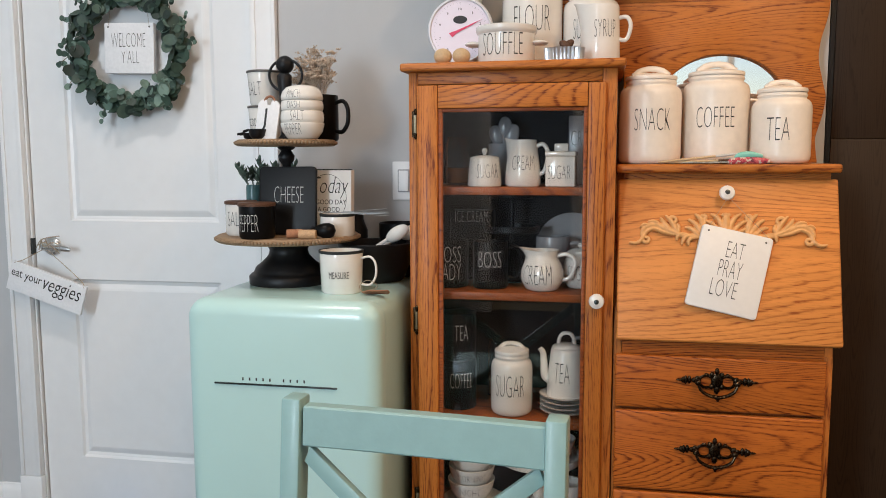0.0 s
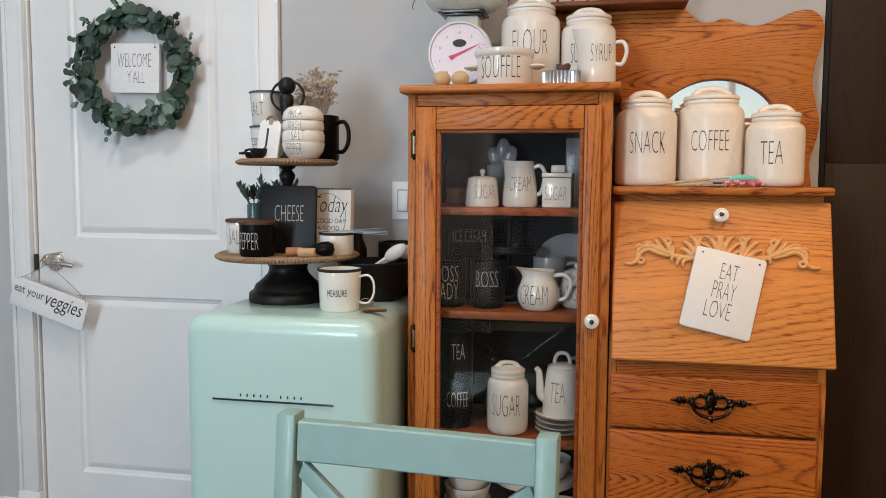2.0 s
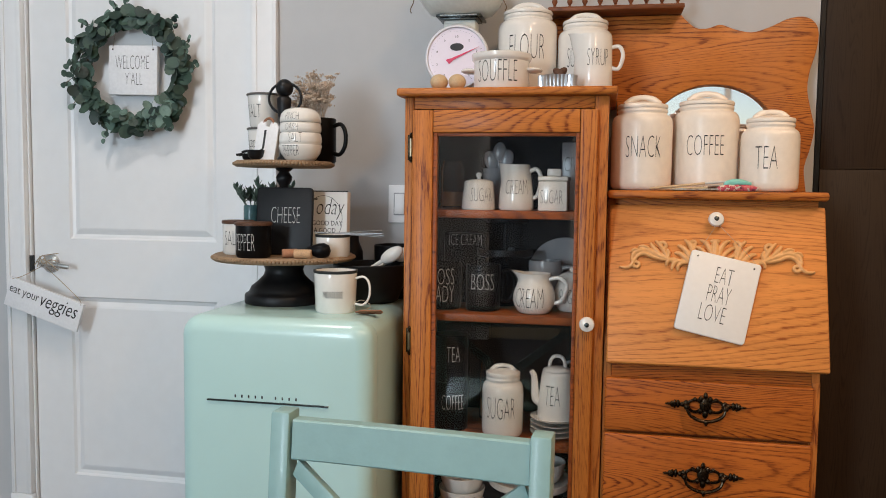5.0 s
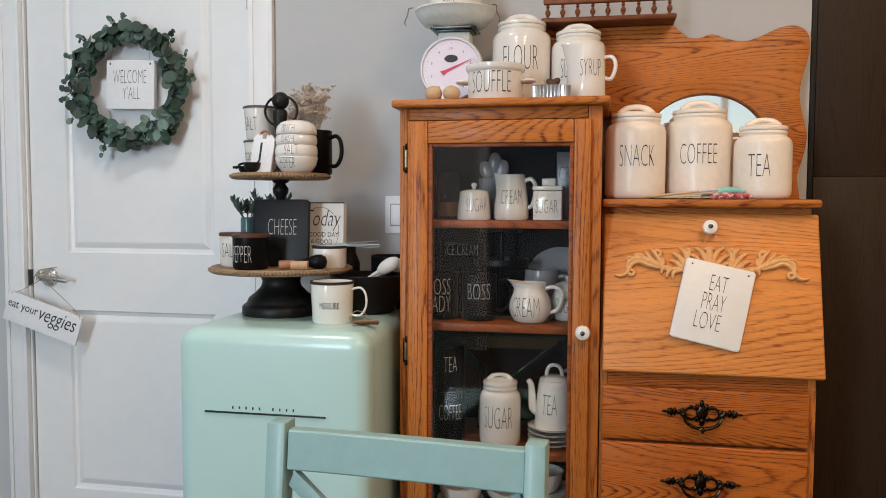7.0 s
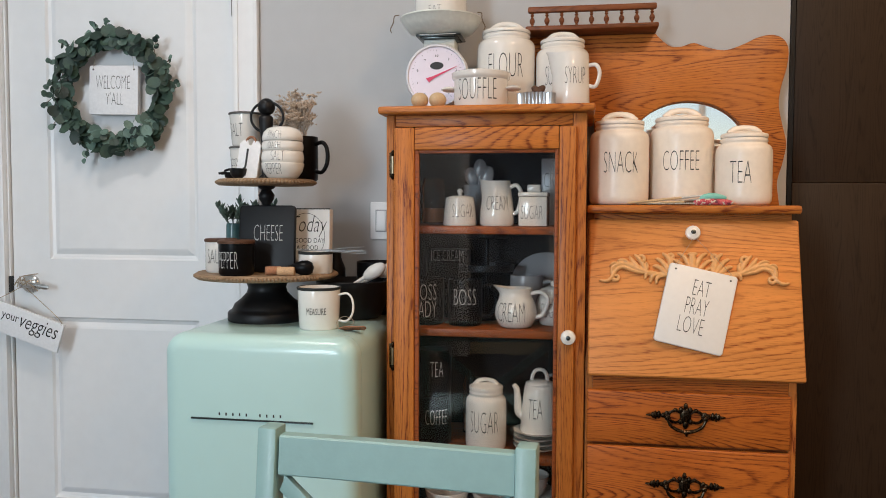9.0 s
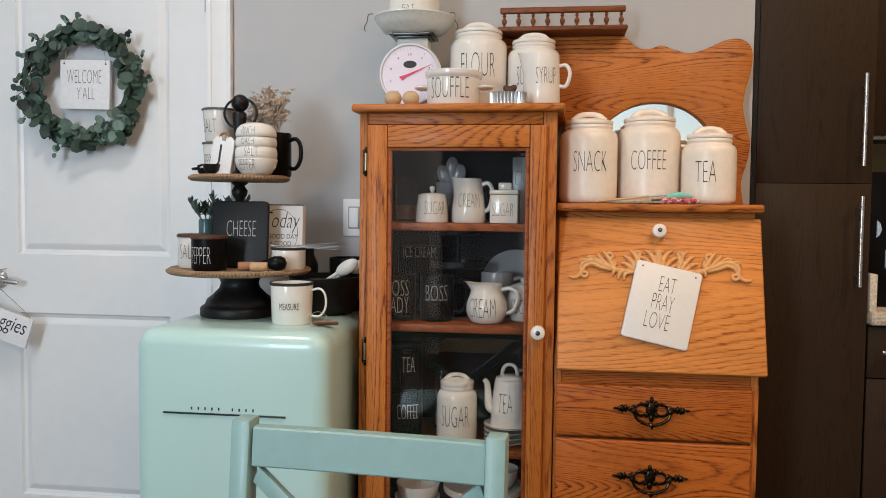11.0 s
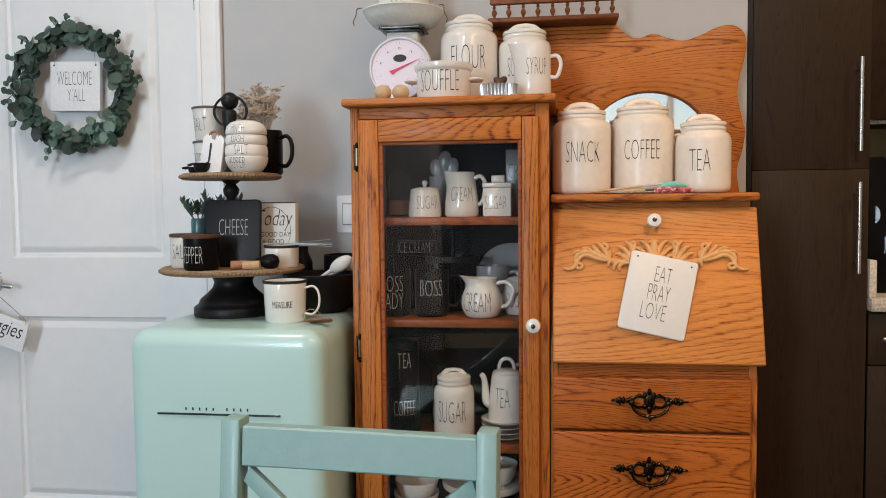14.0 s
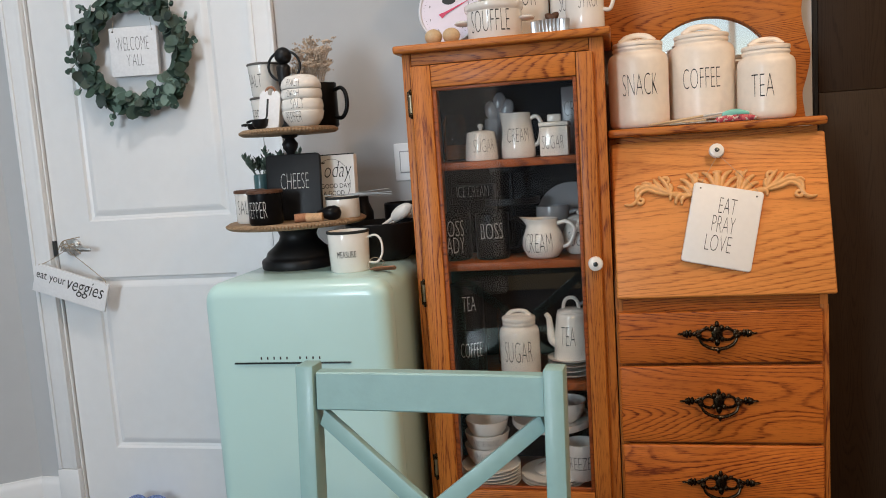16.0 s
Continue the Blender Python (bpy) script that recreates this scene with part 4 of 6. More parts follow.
# ---- chair ----
def chair():
    c = thing("dining_chair", "teal painted wooden cross-back dining chair", "chair", 0.330, -1.100, 0, rz=-5)
    tilt = 0.10

    def back(z):
        return tilt * (z - 0.45) - tilt * 0.37

    def slanted(bm):
        for v in bm.verts:
            v.co.y += back(v.co.z)
        return bm

    for x0, x1 in ((-0.243, -0.208), (0.204, 0.238)):
        bm = B(x0, x1, -0.020, 0.022, 0.0, 0.826, 0.004)
        bmesh.ops.bisect_plane(bm, geom=bm.verts[:] + bm.edges[:] + bm.faces[:], plane_co=(0, 0, 0.45), plane_no=(0, 0, 1))
        for v in bm.verts:
            v.co.y += back(v.co.z) if v.co.z >= 0.449 else back(0.45) + (0.45 - v.co.z) * 0.10
        part("back_leg", bm, chair_paint, c)
    bm = bmesh.new()
    n = 14
    rings = []
    for i in range(n + 1):
        x = -0.2035 + 0.407 * i / n
        bow = 0.004 * (1 - (x / 0.204) ** 2)
        z0, z1 = 0.746, 0.814
        rings.append([bm.verts.new((x, y + bow, z)) for y, z in ((-0.015, z0 + 0.003), (-0.012, z0), (0.009, z0), (0.012, z0 + 0.003), (0.012, z1 - 0.003), (0.009, z1), (-0.012, z1), (-0.015, z1 - 0.003))])
    for a, b in zip(rings, rings[1:]):
        for k in range(8):
            bm.faces.new((a[k], a[(k + 1) % 8], b[(k + 1) % 8], b[k]))
    bm.faces.new(rings[0])
    bm.faces.new(rings[-1][::-1])
    part("top_rail", slanted(bm), chair_paint, c)
    for s, dy in ((1, 0.0), (-1, 0.010)):
        a, b = Vector((-0.204 * s, 0, 0.732)), Vector((0.160 * s, 0, 0.434))
        d = (b - a).normalized()
        w = Vector((d.z, 0, -d.x)) * 0.017
        out = [a + w, a - w, b - w, b + w]
        bm = plate([(max(-0.2035, min(0.2035, p.x)), p.z) for p in out], -0.008 + dy, 0.006 + dy, 0.002)
        part("cross_slat", slanted(bm), chair_paint, c)
    part("lower_rail", slanted(B(-0.2035, 0.2035, -0.012, 0.010, 0.395, 0.432, 0.003)), chair_paint, c)
    part("seat", B(-0.235, 0.235, -0.480, -0.062, 0.432, 0.456, 0.008), chair_paint, c)
    for x in (-0.215, 0.179):
        part("front_leg", B(x, x + 0.036, -0.466, -0.430, 0.0, 0.431, 0.004), chair_paint, c)
    part("apron", B(-0.178, 0.178, -0.458, -0.438, 0.37, 0.431, 0.002), chair_paint, c)
    for x in (-0.208, 0.188):
        part("side_rail", B(x, x + 0.020, -0.429, -0.060, 0.37, 0.431, 0.002), chair_paint, c)


chair()


# ---- pottery ----
def canister(label, x, y, z, r, h, word, turn, lw, lh, lz, material=None, word_mat=None, ring_turn=0, name="canister", group=""):
    """Straight jar with a rounded shoulder, ridged neck and a lid with a loop."""
    material, word_mat = material or ivory, word_mat or ink
    c = thing(name, label, "canister", x, y, z, group=group)
    lift = h * 0.062
    lid0 = h * 0.915 - 0.020
    sh = lid0 - 0.020
    nr = r * 0.825
    prof = [(0, 0.002), (r * 0.80, 0.0), (r * 0.92, 0.003), (r * 0.985, 0.010), (r, 0.022), (r, sh - 0.020), (r * 0.985, sh - 0.011), (r * 0.945, sh - 0.003), (r * 0.88, sh + 0.002), (nr, sh + 0.004), (nr * 0.97, sh + 0.006), (nr * 0.97, sh + 0.009), (nr * 1.005, sh + 0.011), (nr * 1.005, lid0 - 0.005), (nr * 0.975, lid0 - 0.003), (nr * 0.975, lid0), (nr * 0.9, lid0), (nr * 0.9, lid0 - 0.03), (0, 0.012)]
    part("body", lathe(prof, 48), material, c, smooth=50)
    lr = nr * 1.015
    lid = part("lid", lathe([(nr * 0.88, lid0 - 0.010), (nr * 0.88, lid0 + 0.0005), (lr * 0.99, lid0 + 0.0005), (lr, lid0 + 0.003), (lr, lid0 + 0.007), (lr * 0.97, lid0 + 0.010), (lr * 0.85, lid0 + 0.012), (lr * 0.6, lid0 + 0.016), (lr * 0.2, lid0 + 0.019), (0, lid0 + 0.0195)], 48), material, c, smooth=40)
    bow = [Vector((p[0] * math.cos(radians(ring_turn)), p[0] * math.sin(radians(ring_turn)), p[2])) for p in smooth_curve([(-r * 0.52, 0, lid0 + 0.011), (-r * 0.36, 0, lid0 + 0.017 + lift * 0.42), (-r * 0.17, 0, lid0 + 0.014 + lift * 0.93), (0, 0, lid0 + 0.014 + lift), (r * 0.17, 0, lid0 + 0.014 + lift * 0.93), (r * 0.36, 0, lid0 + 0.017 + lift * 0.42), (r * 0.52, 0, lid0 + 0.011)], 4)]
    n = len(bow)
    part("lid_loop", tube(bow, [r * 0.095 + 0.004 * abs(2 * i / (n - 1) - 1) ** 3 for i in range(n)], 10), material, lid, smooth=70)
    if word:
        wrapped(word, lw, lh, lz, turn, prof, word_mat, c)
    return c


TOPS = "ceramic canisters on the desk"
DT = 1.2125
canister("ivory ceramic snack canister with looped lid on the desk", 0.729, -0.240, DT, 0.0755, 0.246, "SNACK", 1, 0.088, 0.053, 0.081, group=TOPS)
canister("tall ivory ceramic coffee canister with looped lid on the desk", 0.890, -0.200, DT, 0.0810, 0.258, "COFFEE", -7, 0.092, 0.050, 0.088, group=TOPS)
canister("small ivory ceramic tea canister with looped lid on the desk", 1.037, -0.250, DT, 0.0685, 0.206, "TEA", -17, 0.052, 0.054, 0.055, group=TOPS)
CT = 1.4585
canister("large white flour canister with looped lid on the cabinet", 0.424, -0.142, CT, 0.0795, 0.263, "FLOUR", 4, 0.097, 0.064, 0.096, ceramic)
canister("white ceramic canister standing behind the syrup pitcher", 0.578, -0.137, CT, 0.0725, 0.232, "SU", -28, 0.022, 0.050, 0.074, ceramic)


def handle(parent, pts, r=0.006, material=None, flat=1.0, rz=0):
    bm = tube(smooth_curve(pts, 5), r, 10, flat=flat)
    if rz:
        bmesh.ops.rotate(bm, cent=(0, 0, 0), matrix=Matrix.Rotation(radians(rz), 3, "Z"), verts=bm.verts)
    return part("handle", bm, material or ceramic, parent, smooth=70)


def spouted(prof, spout_turn, reach, top, n=48, drop=0.03):
    """A turned jug with its rim drawn out into a lip."""
    bm = lathe(prof, n)
    d = Vector((math.sin(radians(spout_turn)), -math.cos(radians(spout_turn)), 0))
    for v in bm.verts:
        flat = Vector((v.co.x, v.co.y, 0))
        if flat.length > 1e-6:
            k = max(0.0, (flat.normalized().dot(d) - 0.55) / 0.45) ** 1.5
            t = max(0.0, min(1.0, (v.co.z - (top - drop)) / drop))
            v.co += d * reach * k * t * t + Vector((0, 0, 0.35 * reach * k * t * t))
    return bm


def pitcher(label, x, y, z, r0, r1, h, word, turn, lw, lh, lz, spout, bulge=None, ear=None):
    c = thing("pitcher", label, "pitcher", x, y, z)
    if bulge:
        prof = [(0, 0.002), (r0 * 0.72, 0), (r0 * 0.86, 0.005), (bulge * 0.96, h * 0.22), (bulge, h * 0.36), (bulge * 0.97, h * 0.52), (bulge * 0.84, h * 0.70), (r1 * 0.93, h * 0.82), (r1 * 0.95, h * 0.92), (r1, h), (r1 * 0.93, h), (r1 * 0.86, h * 0.88), (bulge * 0.86, h * 0.5), (0, 0.01)]
    else:
        prof = [(0, 0.002), (r0 * 0.9, 0), (r0, 0.006), (r0 * 0.99, h * 0.3), ((r0 + r1) / 2, h * 0.62), (r1, h * 0.97), (r1 * 0.98, h), (r1 * 0.92, h), (r1 * 0.92, h * 0.9), (r0 * 0.88, 0.012), (0, 0.01)]
    part("body", spouted(prof, spout, r1 * 0.42, h), ceramic, c, smooth=50)
    ra, rb = radius_at(prof, h * 0.80), radius_at(prof, h * 0.28)
    out = r0 * (0.85 if bulge else 0.58)
    if ear:
        lo, hi, reach = ear
        handle(c, [(ra - 0.004, 0, h * hi), (ra + reach * 0.65, 0, h * (hi + 0.01)), (ra + reach, 0, h * (hi * 0.7 + lo * 0.3)), (ra + reach * 0.9, 0, h * (hi * 0.3 + lo * 0.7)), (rb + reach * 0.5, 0, h * lo), (rb - 0.004, 0, h * (lo + 0.02))], 0.0052, rz=-8)
        wrapped(word, lw, lh, lz, turn, prof, ink, c)
        return c
    handle(c, [(ra - 0.003, 0, h * 0.86), (ra + out * 0.55, 0, h * 0.90), (ra + out, 0, h * 0.74), (ra + out * 0.9, 0, h * 0.50), (rb + out * 0.35, 0, h * 0.32), (rb - 0.003, 0, h * 0.26)], 0.0055, rz=-8)
    wrapped(word, lw, lh, lz, turn, prof, ink, c)
    return c


pitcher("white ceramic syrup pitcher on the cabinet", 0.602, -0.272, CT, 0.049, 0.046, 0.140, "SYRUP", 16, 0.054, 0.042, 0.060, -95, ear=(0.40, 0.78, 0.027))


def souffle():
    c = thing("casserole_dish", "round white ceramic souffle dish with tab handles", "dish", 0.374, -0.305, CT)
    r, h = 0.070, 0.092
    prof = [(0, 0.002), (r * 0.96, 0), (r, 0.004), (r, h - 0.020), (r + 0.004, h - 0.016), (r + 0.006, h - 0.010), (r + 0.006, h - 0.002), (r + 0.003, h), (r - 0.004, h), (r - 0.006, h - 0.01), (r - 0.006, 0.01), (0, 0.008)]
    part("body", lathe(prof, 56), ceramic, c)
    for s in (-1, 1):
        bm = bmesh.new()
        ball(bm, s * (r + 0.012), 0, h * 0.56, 0.022, 0.030, 0.007, 16, 10)
        part("tab_handle", bm, ceramic, c, smooth=70)
    wrapped("SOUFFLE", 0.106, 0.053, 0.018, -3, prof, ink, c)


souffle()


def kitchen_scale():
    s = thing("kitchen_scale", "pale vintage kitchen scale with a round dial", "scale", 0.243, -0.185, CT)
    bm = bmesh.new()
    box(bm, -0.062, 0.062, -0.012, 0.085, 0.0, 0.165, 0.016, 3)
    part("housing", bm, scale_paint, s, smooth=60)
    part("foot", B(-0.066, 0.066, -0.030, 0.090, 0, 0.014, 0.005), scale_paint, s)
    m = pose(0, -0.012, 0.102, 90, 0, 0)
    part("dial_case", lathe([(0, 0), (0.084, 0), (0.086, 0.006), (0.0865, 0.024), (0.083, 0.030), (0.0795, 0.030), (0.0775, 0.024), (0, 0.022)], 56, m=m), dial_case, s, "white moulded dial rim")
    face = part("dial_face", lathe([(0, 0.0226), (0.0775, 0.0246), (0.0775, 0.0250), (0, 0.0250)], 56, m=m), dial_white, s)
    bm = bmesh.new()
    for i in range(50):
        a = radians(90 - i * 7.2)
        u = Vector((math.cos(a), 0, math.sin(a)))
        w = Vector((u.z, 0, -u.x)) * (0.0002 if i % 5 else 0.0004)
        p0, p1 = u * (0.0685 if i % 5 else 0.066), u * 0.0705
        o = Vector((0, -0.0374, 0.102))
        bm.faces.new([bm.verts.new(o + q) for q in (p0 - w, p0 + w, p1 + w, p1 - w)])
    tagged(part("dial_ticks", bm, ink, face), kind="stuff")
    for i in range(10):
        a = radians(90 - i * 36)
        flat_word(str(i or 10), (0.0018 if i == 1 else 0.0042) if i else 0.0085, 0.0062, 0.056 * math.cos(a), -0.0375, 0.102 + 0.056 * math.sin(a) - 0.005, ink, face, thin=0.0)
    part("badge", lathe([(0, 0.0252), (0.0185, 0.0252), (0.0185, 0.0256), (0, 0.0256)], 28, m=m @ Matrix.Translation((0.000, 0.027, 0)) @ Matrix.Diagonal((1, 0.55, 1, 1))), ink, face, "dark oval badge")
    bm = bmesh.new()
    a = radians(24)
    u, w = Vector((math.cos(a), 0, math.sin(a))), Vector((-math.sin(a), 0, math.cos(a)))
    o = Vector((0, -0.0395, 0.102))
    pts = [o - u * 0.030 + w * 0.006, o - u * 0.026 - w * 0.008, o - u * 0.012 - w * 0.0035, o + u * 0.066, o - u * 0.012 + w * 0.0035]
    f = bm.faces.new([bm.verts.new(p) for p in pts])
    e = bmesh.ops.extrude_face_region(bm, geom=[f])
    bmesh.ops.translate(bm, vec=(0, 0.001, 0), verts=[v for v in e["geom"] if isinstance(v, bmesh.types.BMVert)])
    part("needle", bm, needle_red, face, "red pointer needle")
    part("neck", B(-0.044, 0.044, 0.0, 0.060, 0.166, 0.2085, 0.006), scale_paint, s)
    part("neck_plate", B(-0.052, 0.052, -0.012, 0.070, 0.2088, 0.2125, 0.001), dark_chrome, s, "dark metal plate")
    part("platform", B(-0.062, 0.062, -0.022, 0.082, 0.213, 0.2195, 0.002), dark_chrome, s, "dark platform under the bowl")
    part("fold_line", tube([(-0.050, -0.024, 0.2165), (0.050, -0.024, 0.2165)], 0.0012, 6), scale_paint, s)
    pan = part("weighing_bowl", lathe([(0, 0.220), (0.060, 0.220), (0.088, 0.230), (0.104, 0.249), (0.110, 0.263), (0.1135, 0.266), (0.1125, 0.270), (0.108, 0.266), (0.100, 0.251), (0.082, 0.236), (0, 0.2235)], 56, m=pose(0, 0.030, 0)), scale_paint, s, "shallow pale enamel weighing bowl", smooth=60)
    for sx in (-1, 1):
        pts = smooth_curve([(sx * 0.108, -0.02, 0.272), (sx * 0.120, -0.025, 0.268), (sx * 0.122, -0.03, 0.250), (sx * 0.130, -0.03, 0.232), (sx * 0.127, -0.03, 0.222)], 5)
        part("wire_sprig", tube(pts, 0.0014, 6), twig, pan, "thin dark wire sprig")


kitchen_scale()


def bowl_jar():
    c = thing("jar", "white ceramic jar standing in the scale's bowl", "jar", 0.243, -0.155, CT + 0.2240)
    prof = [(0, 0.002), (0.055, 0), (0.066, 0.010), (0.071, 0.030), (0.072, 0.060), (0.072, 0.150), (0.066, 0.156), (0.064, 0.150), (0.062, 0.02), (0, 0.01)]
    part("body", lathe(prof, 48), ceramic, c, smooth=50)
    wrapped("EAT", 0.034, 0.017, 0.050, -4, prof, ink, c)


bowl_jar()


def egg(x, y, z, r):
    bm = bmesh.new()
    ball(bm, 0, 0, r * 0.95, r * 1.10, r, r * 0.95, 24, 16)
    o = tagged(obj("wooden_egg", bm, pale_wood, 80), "pale turned wooden egg on the cabinet top", "egg", "wooden eggs")
    o.matrix_world = pose(x, y, z, 0, 0, 20)


egg(0.222, -0.352, CT, 0.0205)
egg(0.268, -0.350, CT, 0.0205)


def tart_tin():
    c = thing("cookie_cutter", "fluted shiny tin ring holding small dark scoops", "tin", 0.519, -0.358, CT)
    bm = bmesh.new()
    n, rings = 120, []
    for z, dr in ((0, 0), (0.028, 0.002), (0.030, 0.003), (0.028, 0.0005), (0.001, -0.0015)):
        rings.append([bm.verts.new(((0.044 + dr + 0.0022 * math.cos(30 * 2 * math.pi * i / n)) * math.cos(2 * math.pi * i / n), (0.030 + dr + 0.0022 * math.cos(30 * 2 * math.pi * i / n)) * math.sin(2 * math.pi * i / n), z)) for i in range(n)])
    for a, b in zip(rings, rings[1:] + rings[:1]):
        for i in range(n):
            bm.faces.new((a[i], a[(i + 1) % n], b[(i + 1) % n], b[i]))
    part("ring", bm, tin_metal, c, smooth=60)
    part("base", lathe([(0, 0.0005), (0.030, 0.0005), (0.030, 0.002), (0, 0.002)], 32), tin_metal, c)
    for px, ry in ((-0.004, 22), (0.016, -24)):
        bm = bmesh.new()
        ball(bm, 0, 0, 0.016, 0.010, 0.008, 0.018, 14, 10)
        tube([(0, 0, 0.0), (0, 0, -0.020)], 0.004, 8, bm)
        o = part("scoop", bm, walnut, c, "small dark wooden scoop", smooth=70)
        o.matrix_local = pose(px, 0.0, 0.026, 0, ry * 2.2, 0)


tart_tin()


# ---- things on the desk and its front ----
def pens():
    specs = [("paintbrush", "thin wooden brush with a white tip", pale_wood, chalk, (0.745, -0.325, 1.2165), (0.930, -0.315, 1.236), 0.0030),
             ("pencil", "plain wooden pencil on the desk", pale_wood, walnut, (0.765, -0.318, 1.2160), (0.930, -0.326, 1.222), 0.0030)]
    for name, label, a_mat, b_mat, p, q, r in specs:
        t = thing(name, label, "pen")
        p, q = Vector(p), Vector(q)
        mid = p.lerp(q, 0.72)
        part("shaft", tube([p, p.lerp(q, 0.05), mid], [0.0008, r, r], 8), a_mat, t)
        part("tip", tube([mid.lerp(q, 0.01), mid.lerp(q, 0.6), q], [r * 1.05, r * 1.05, r * 0.6], 8), b_mat, t)
    t = thing("craft_knife", "aqua plastic handled craft knife on the desk", "knife")
    part("grip", tube(smooth_curve([(0.922, -0.322, 1.2255), (0.938, -0.322, 1.2320), (0.962, -0.320, 1.2330), (0.985, -0.318, 1.2300)], 4), [0.004, 0.0075, 0.008, 0.0085, 0.0085, 0.009, 0.009, 0.009, 0.008, 0.007, 0.006, 0.005, 0.003], 10, flat=0.6), aqua, t)
    part("blade", tube([(0.80, -0.322, 1.2150), (0.924, -0.322, 1.2265)], 0.0022, 6), chrome, t, "thin steel blade")
    t = thing("scissors", "small scissors with pink floral handles on the desk", "scissors")
    part("blades", tube([(0.795, -0.329, 1.2145), (0.910, -0.329, 1.2165)], [0.0008, 0.0026], 6), chrome, t)
    part("grip", tube(smooth_curve([(0.905, -0.329, 1.2165), (0.925, -0.3285, 1.2200), (0.965, -0.328, 1.2205), (1.000, -0.328, 1.2180)], 4), [0.003, 0.006, 0.0072, 0.0075, 0.0075, 0.0075, 0.0075, 0.0075, 0.0075, 0.0075, 0.007, 0.006, 0.003], 10, flat=0.5), pink_floral, t)


pens()


def hanging_plaque():
    # leans on the fall front, hung by a cord from its knob
    w, h = 0.164, 0.196
    t = thing("plaque", "white ceramic plaque hanging askew from the desk knob", "sign", 0.9085, -0.3725, 0.960, rx=-12.4, ry=12.5)
    part("board", plate(rounded(-w / 2, w / 2, -h / 2, h / 2, 0.008), -0.010, 0, 0.003), sign_white, t, smooth=30)
    for word, lw, lh, x, z in (("EAT", 0.040, 0.038, 0.004, 0.032), ("PRAY", 0.053, 0.040, 0.001, -0.015), ("LOVE", 0.060, 0.040, -0.004, -0.062)):
        flat_word(word, lw, lh, x, -0.0105, z, ink, t)
    for s in (-1, 1):
        part("cord_hole", lathe([(0, 0), (0.0022, 0), (0.0022, 0.0004), (0, 0.0004)], 12, m=pose(s * 0.066, -0.0102, h / 2 - 0.013, 90, 0, 0)), ink, t)
        part("cord", tube(smooth_curve([(s * 0.066, -0.011, h / 2 - 0.013), (s * 0.064, -0.006, h / 2 + 0.004), (-0.037 + s * 0.003, -0.008, h / 2 + 0.071)], 4), 0.0005, 5), string_mat, t, "thin hanging cord")


hanging_plaque()


# ---- in the curio cabinet ----
def lidded_pot():
    c = thing("sugar_bowl", "white round ceramic sugar bowl with knobbed lid", "sugar bowl", 0.315, -0.270, 1.1565)
    prof = [(0, 0.002), (0.042, 0), (0.0445, 0.004), (0.042, 0.035), (0.0385, 0.066), (0.038, 0.0695), (0.034, 0.0695), (0.034, 0.05), (0, 0.01)]
    part("body", lathe(prof, 44), ceramic, c)
    lid = part("lid", lathe([(0.033, 0.066), (0.033, 0.070), (0.0385, 0.070), (0.0375, 0.074), (0.022, 0.079), (0, 0.080)], 44), ceramic, c, smooth=60)
    part("lid_knob", lathe([(0, 0.080), (0.0045, 0.080), (0.0045, 0.084), (0.0075, 0.089), (0.0072, 0.094), (0.004, 0.097), (0, 0.0975)], 20), ceramic, lid, smooth=70)
    wrapped("SUGAR", 0.058, 0.034, 0.022, 20, prof, ink, c)


lidded_pot()
pitcher("white tapered ceramic cream pitcher in the cabinet", 0.414, -0.268, 1.1565, 0.0455, 0.035, 0.118, "CREAM", 6, 0.058, 0.036, 0.042, -92)


def square_box():
    c = thing("sugar_bowl", "white square ceramic sugar box with lid", "sugar bowl", 0.512, -0.275, 1.1565, rz=-3)
    part("body", B(-0.037, 0.037, -0.037, 0.037, 0, 0.076, 0.004), ceramic, c)
    lid = part("lid", B(-0.0385, 0.0385, -0.0385, 0.0385, 0.0765, 0.088, 0.003), ceramic, c)
    part("lid_knob", B(-0.018, 0.018, -0.012, 0.012, 0.0882, 0.108, 0.004), ceramic, lid)
    flat_word("SUGAR", 0.056, 0.034, -0.002, -0.0376, 0.019, ink, c)


square_box()


def back_box():
    c = thing("ceramic_box", "tall pale blue-grey ceramic box at the shelf's back", "box", 0.568, -0.090, 1.1565)
    part("body", B(-0.045, 0.045, -0.04, 0.04, 0, 0.185, 0.004), grey_glaze, c)
    flat_word("CREAM", 0.075, 0.040, 0, -0.0406, 0.105, ink, c)


back_box()


def crock():
    c = thing("spoon_crock", "grey ceramic crock filled with measuring spoons", "crock", 0.345, -0.110, 1.1565)
    prof = [(0, 0.002), (0.040, 0), (0.043, 0.005), (0.041, 0.105), (0.043, 0.112), (0.038, 0.112), (0.037, 0.01), (0, 0.008)]
    part("body", lathe(prof, 36), grey_glaze, c)
    for x, ry, z in ((-0.020, -16, 0.135), (0.004, 3, 0.158), (0.024, 16, 0.138)):
        bm = bmesh.new()
        ball(bm, 0, 0, 0, 0.019, 0.006, 0.028, 16, 10)
        tube([(0, 0, -0.02), (0, 0, -0.105)], 0.004, 8, bm)
        o = part("spoon", bm, grey_glaze, c, smooth=70)
        o.matrix_local = pose(x, 0, z, 0, ry, 0)


crock()


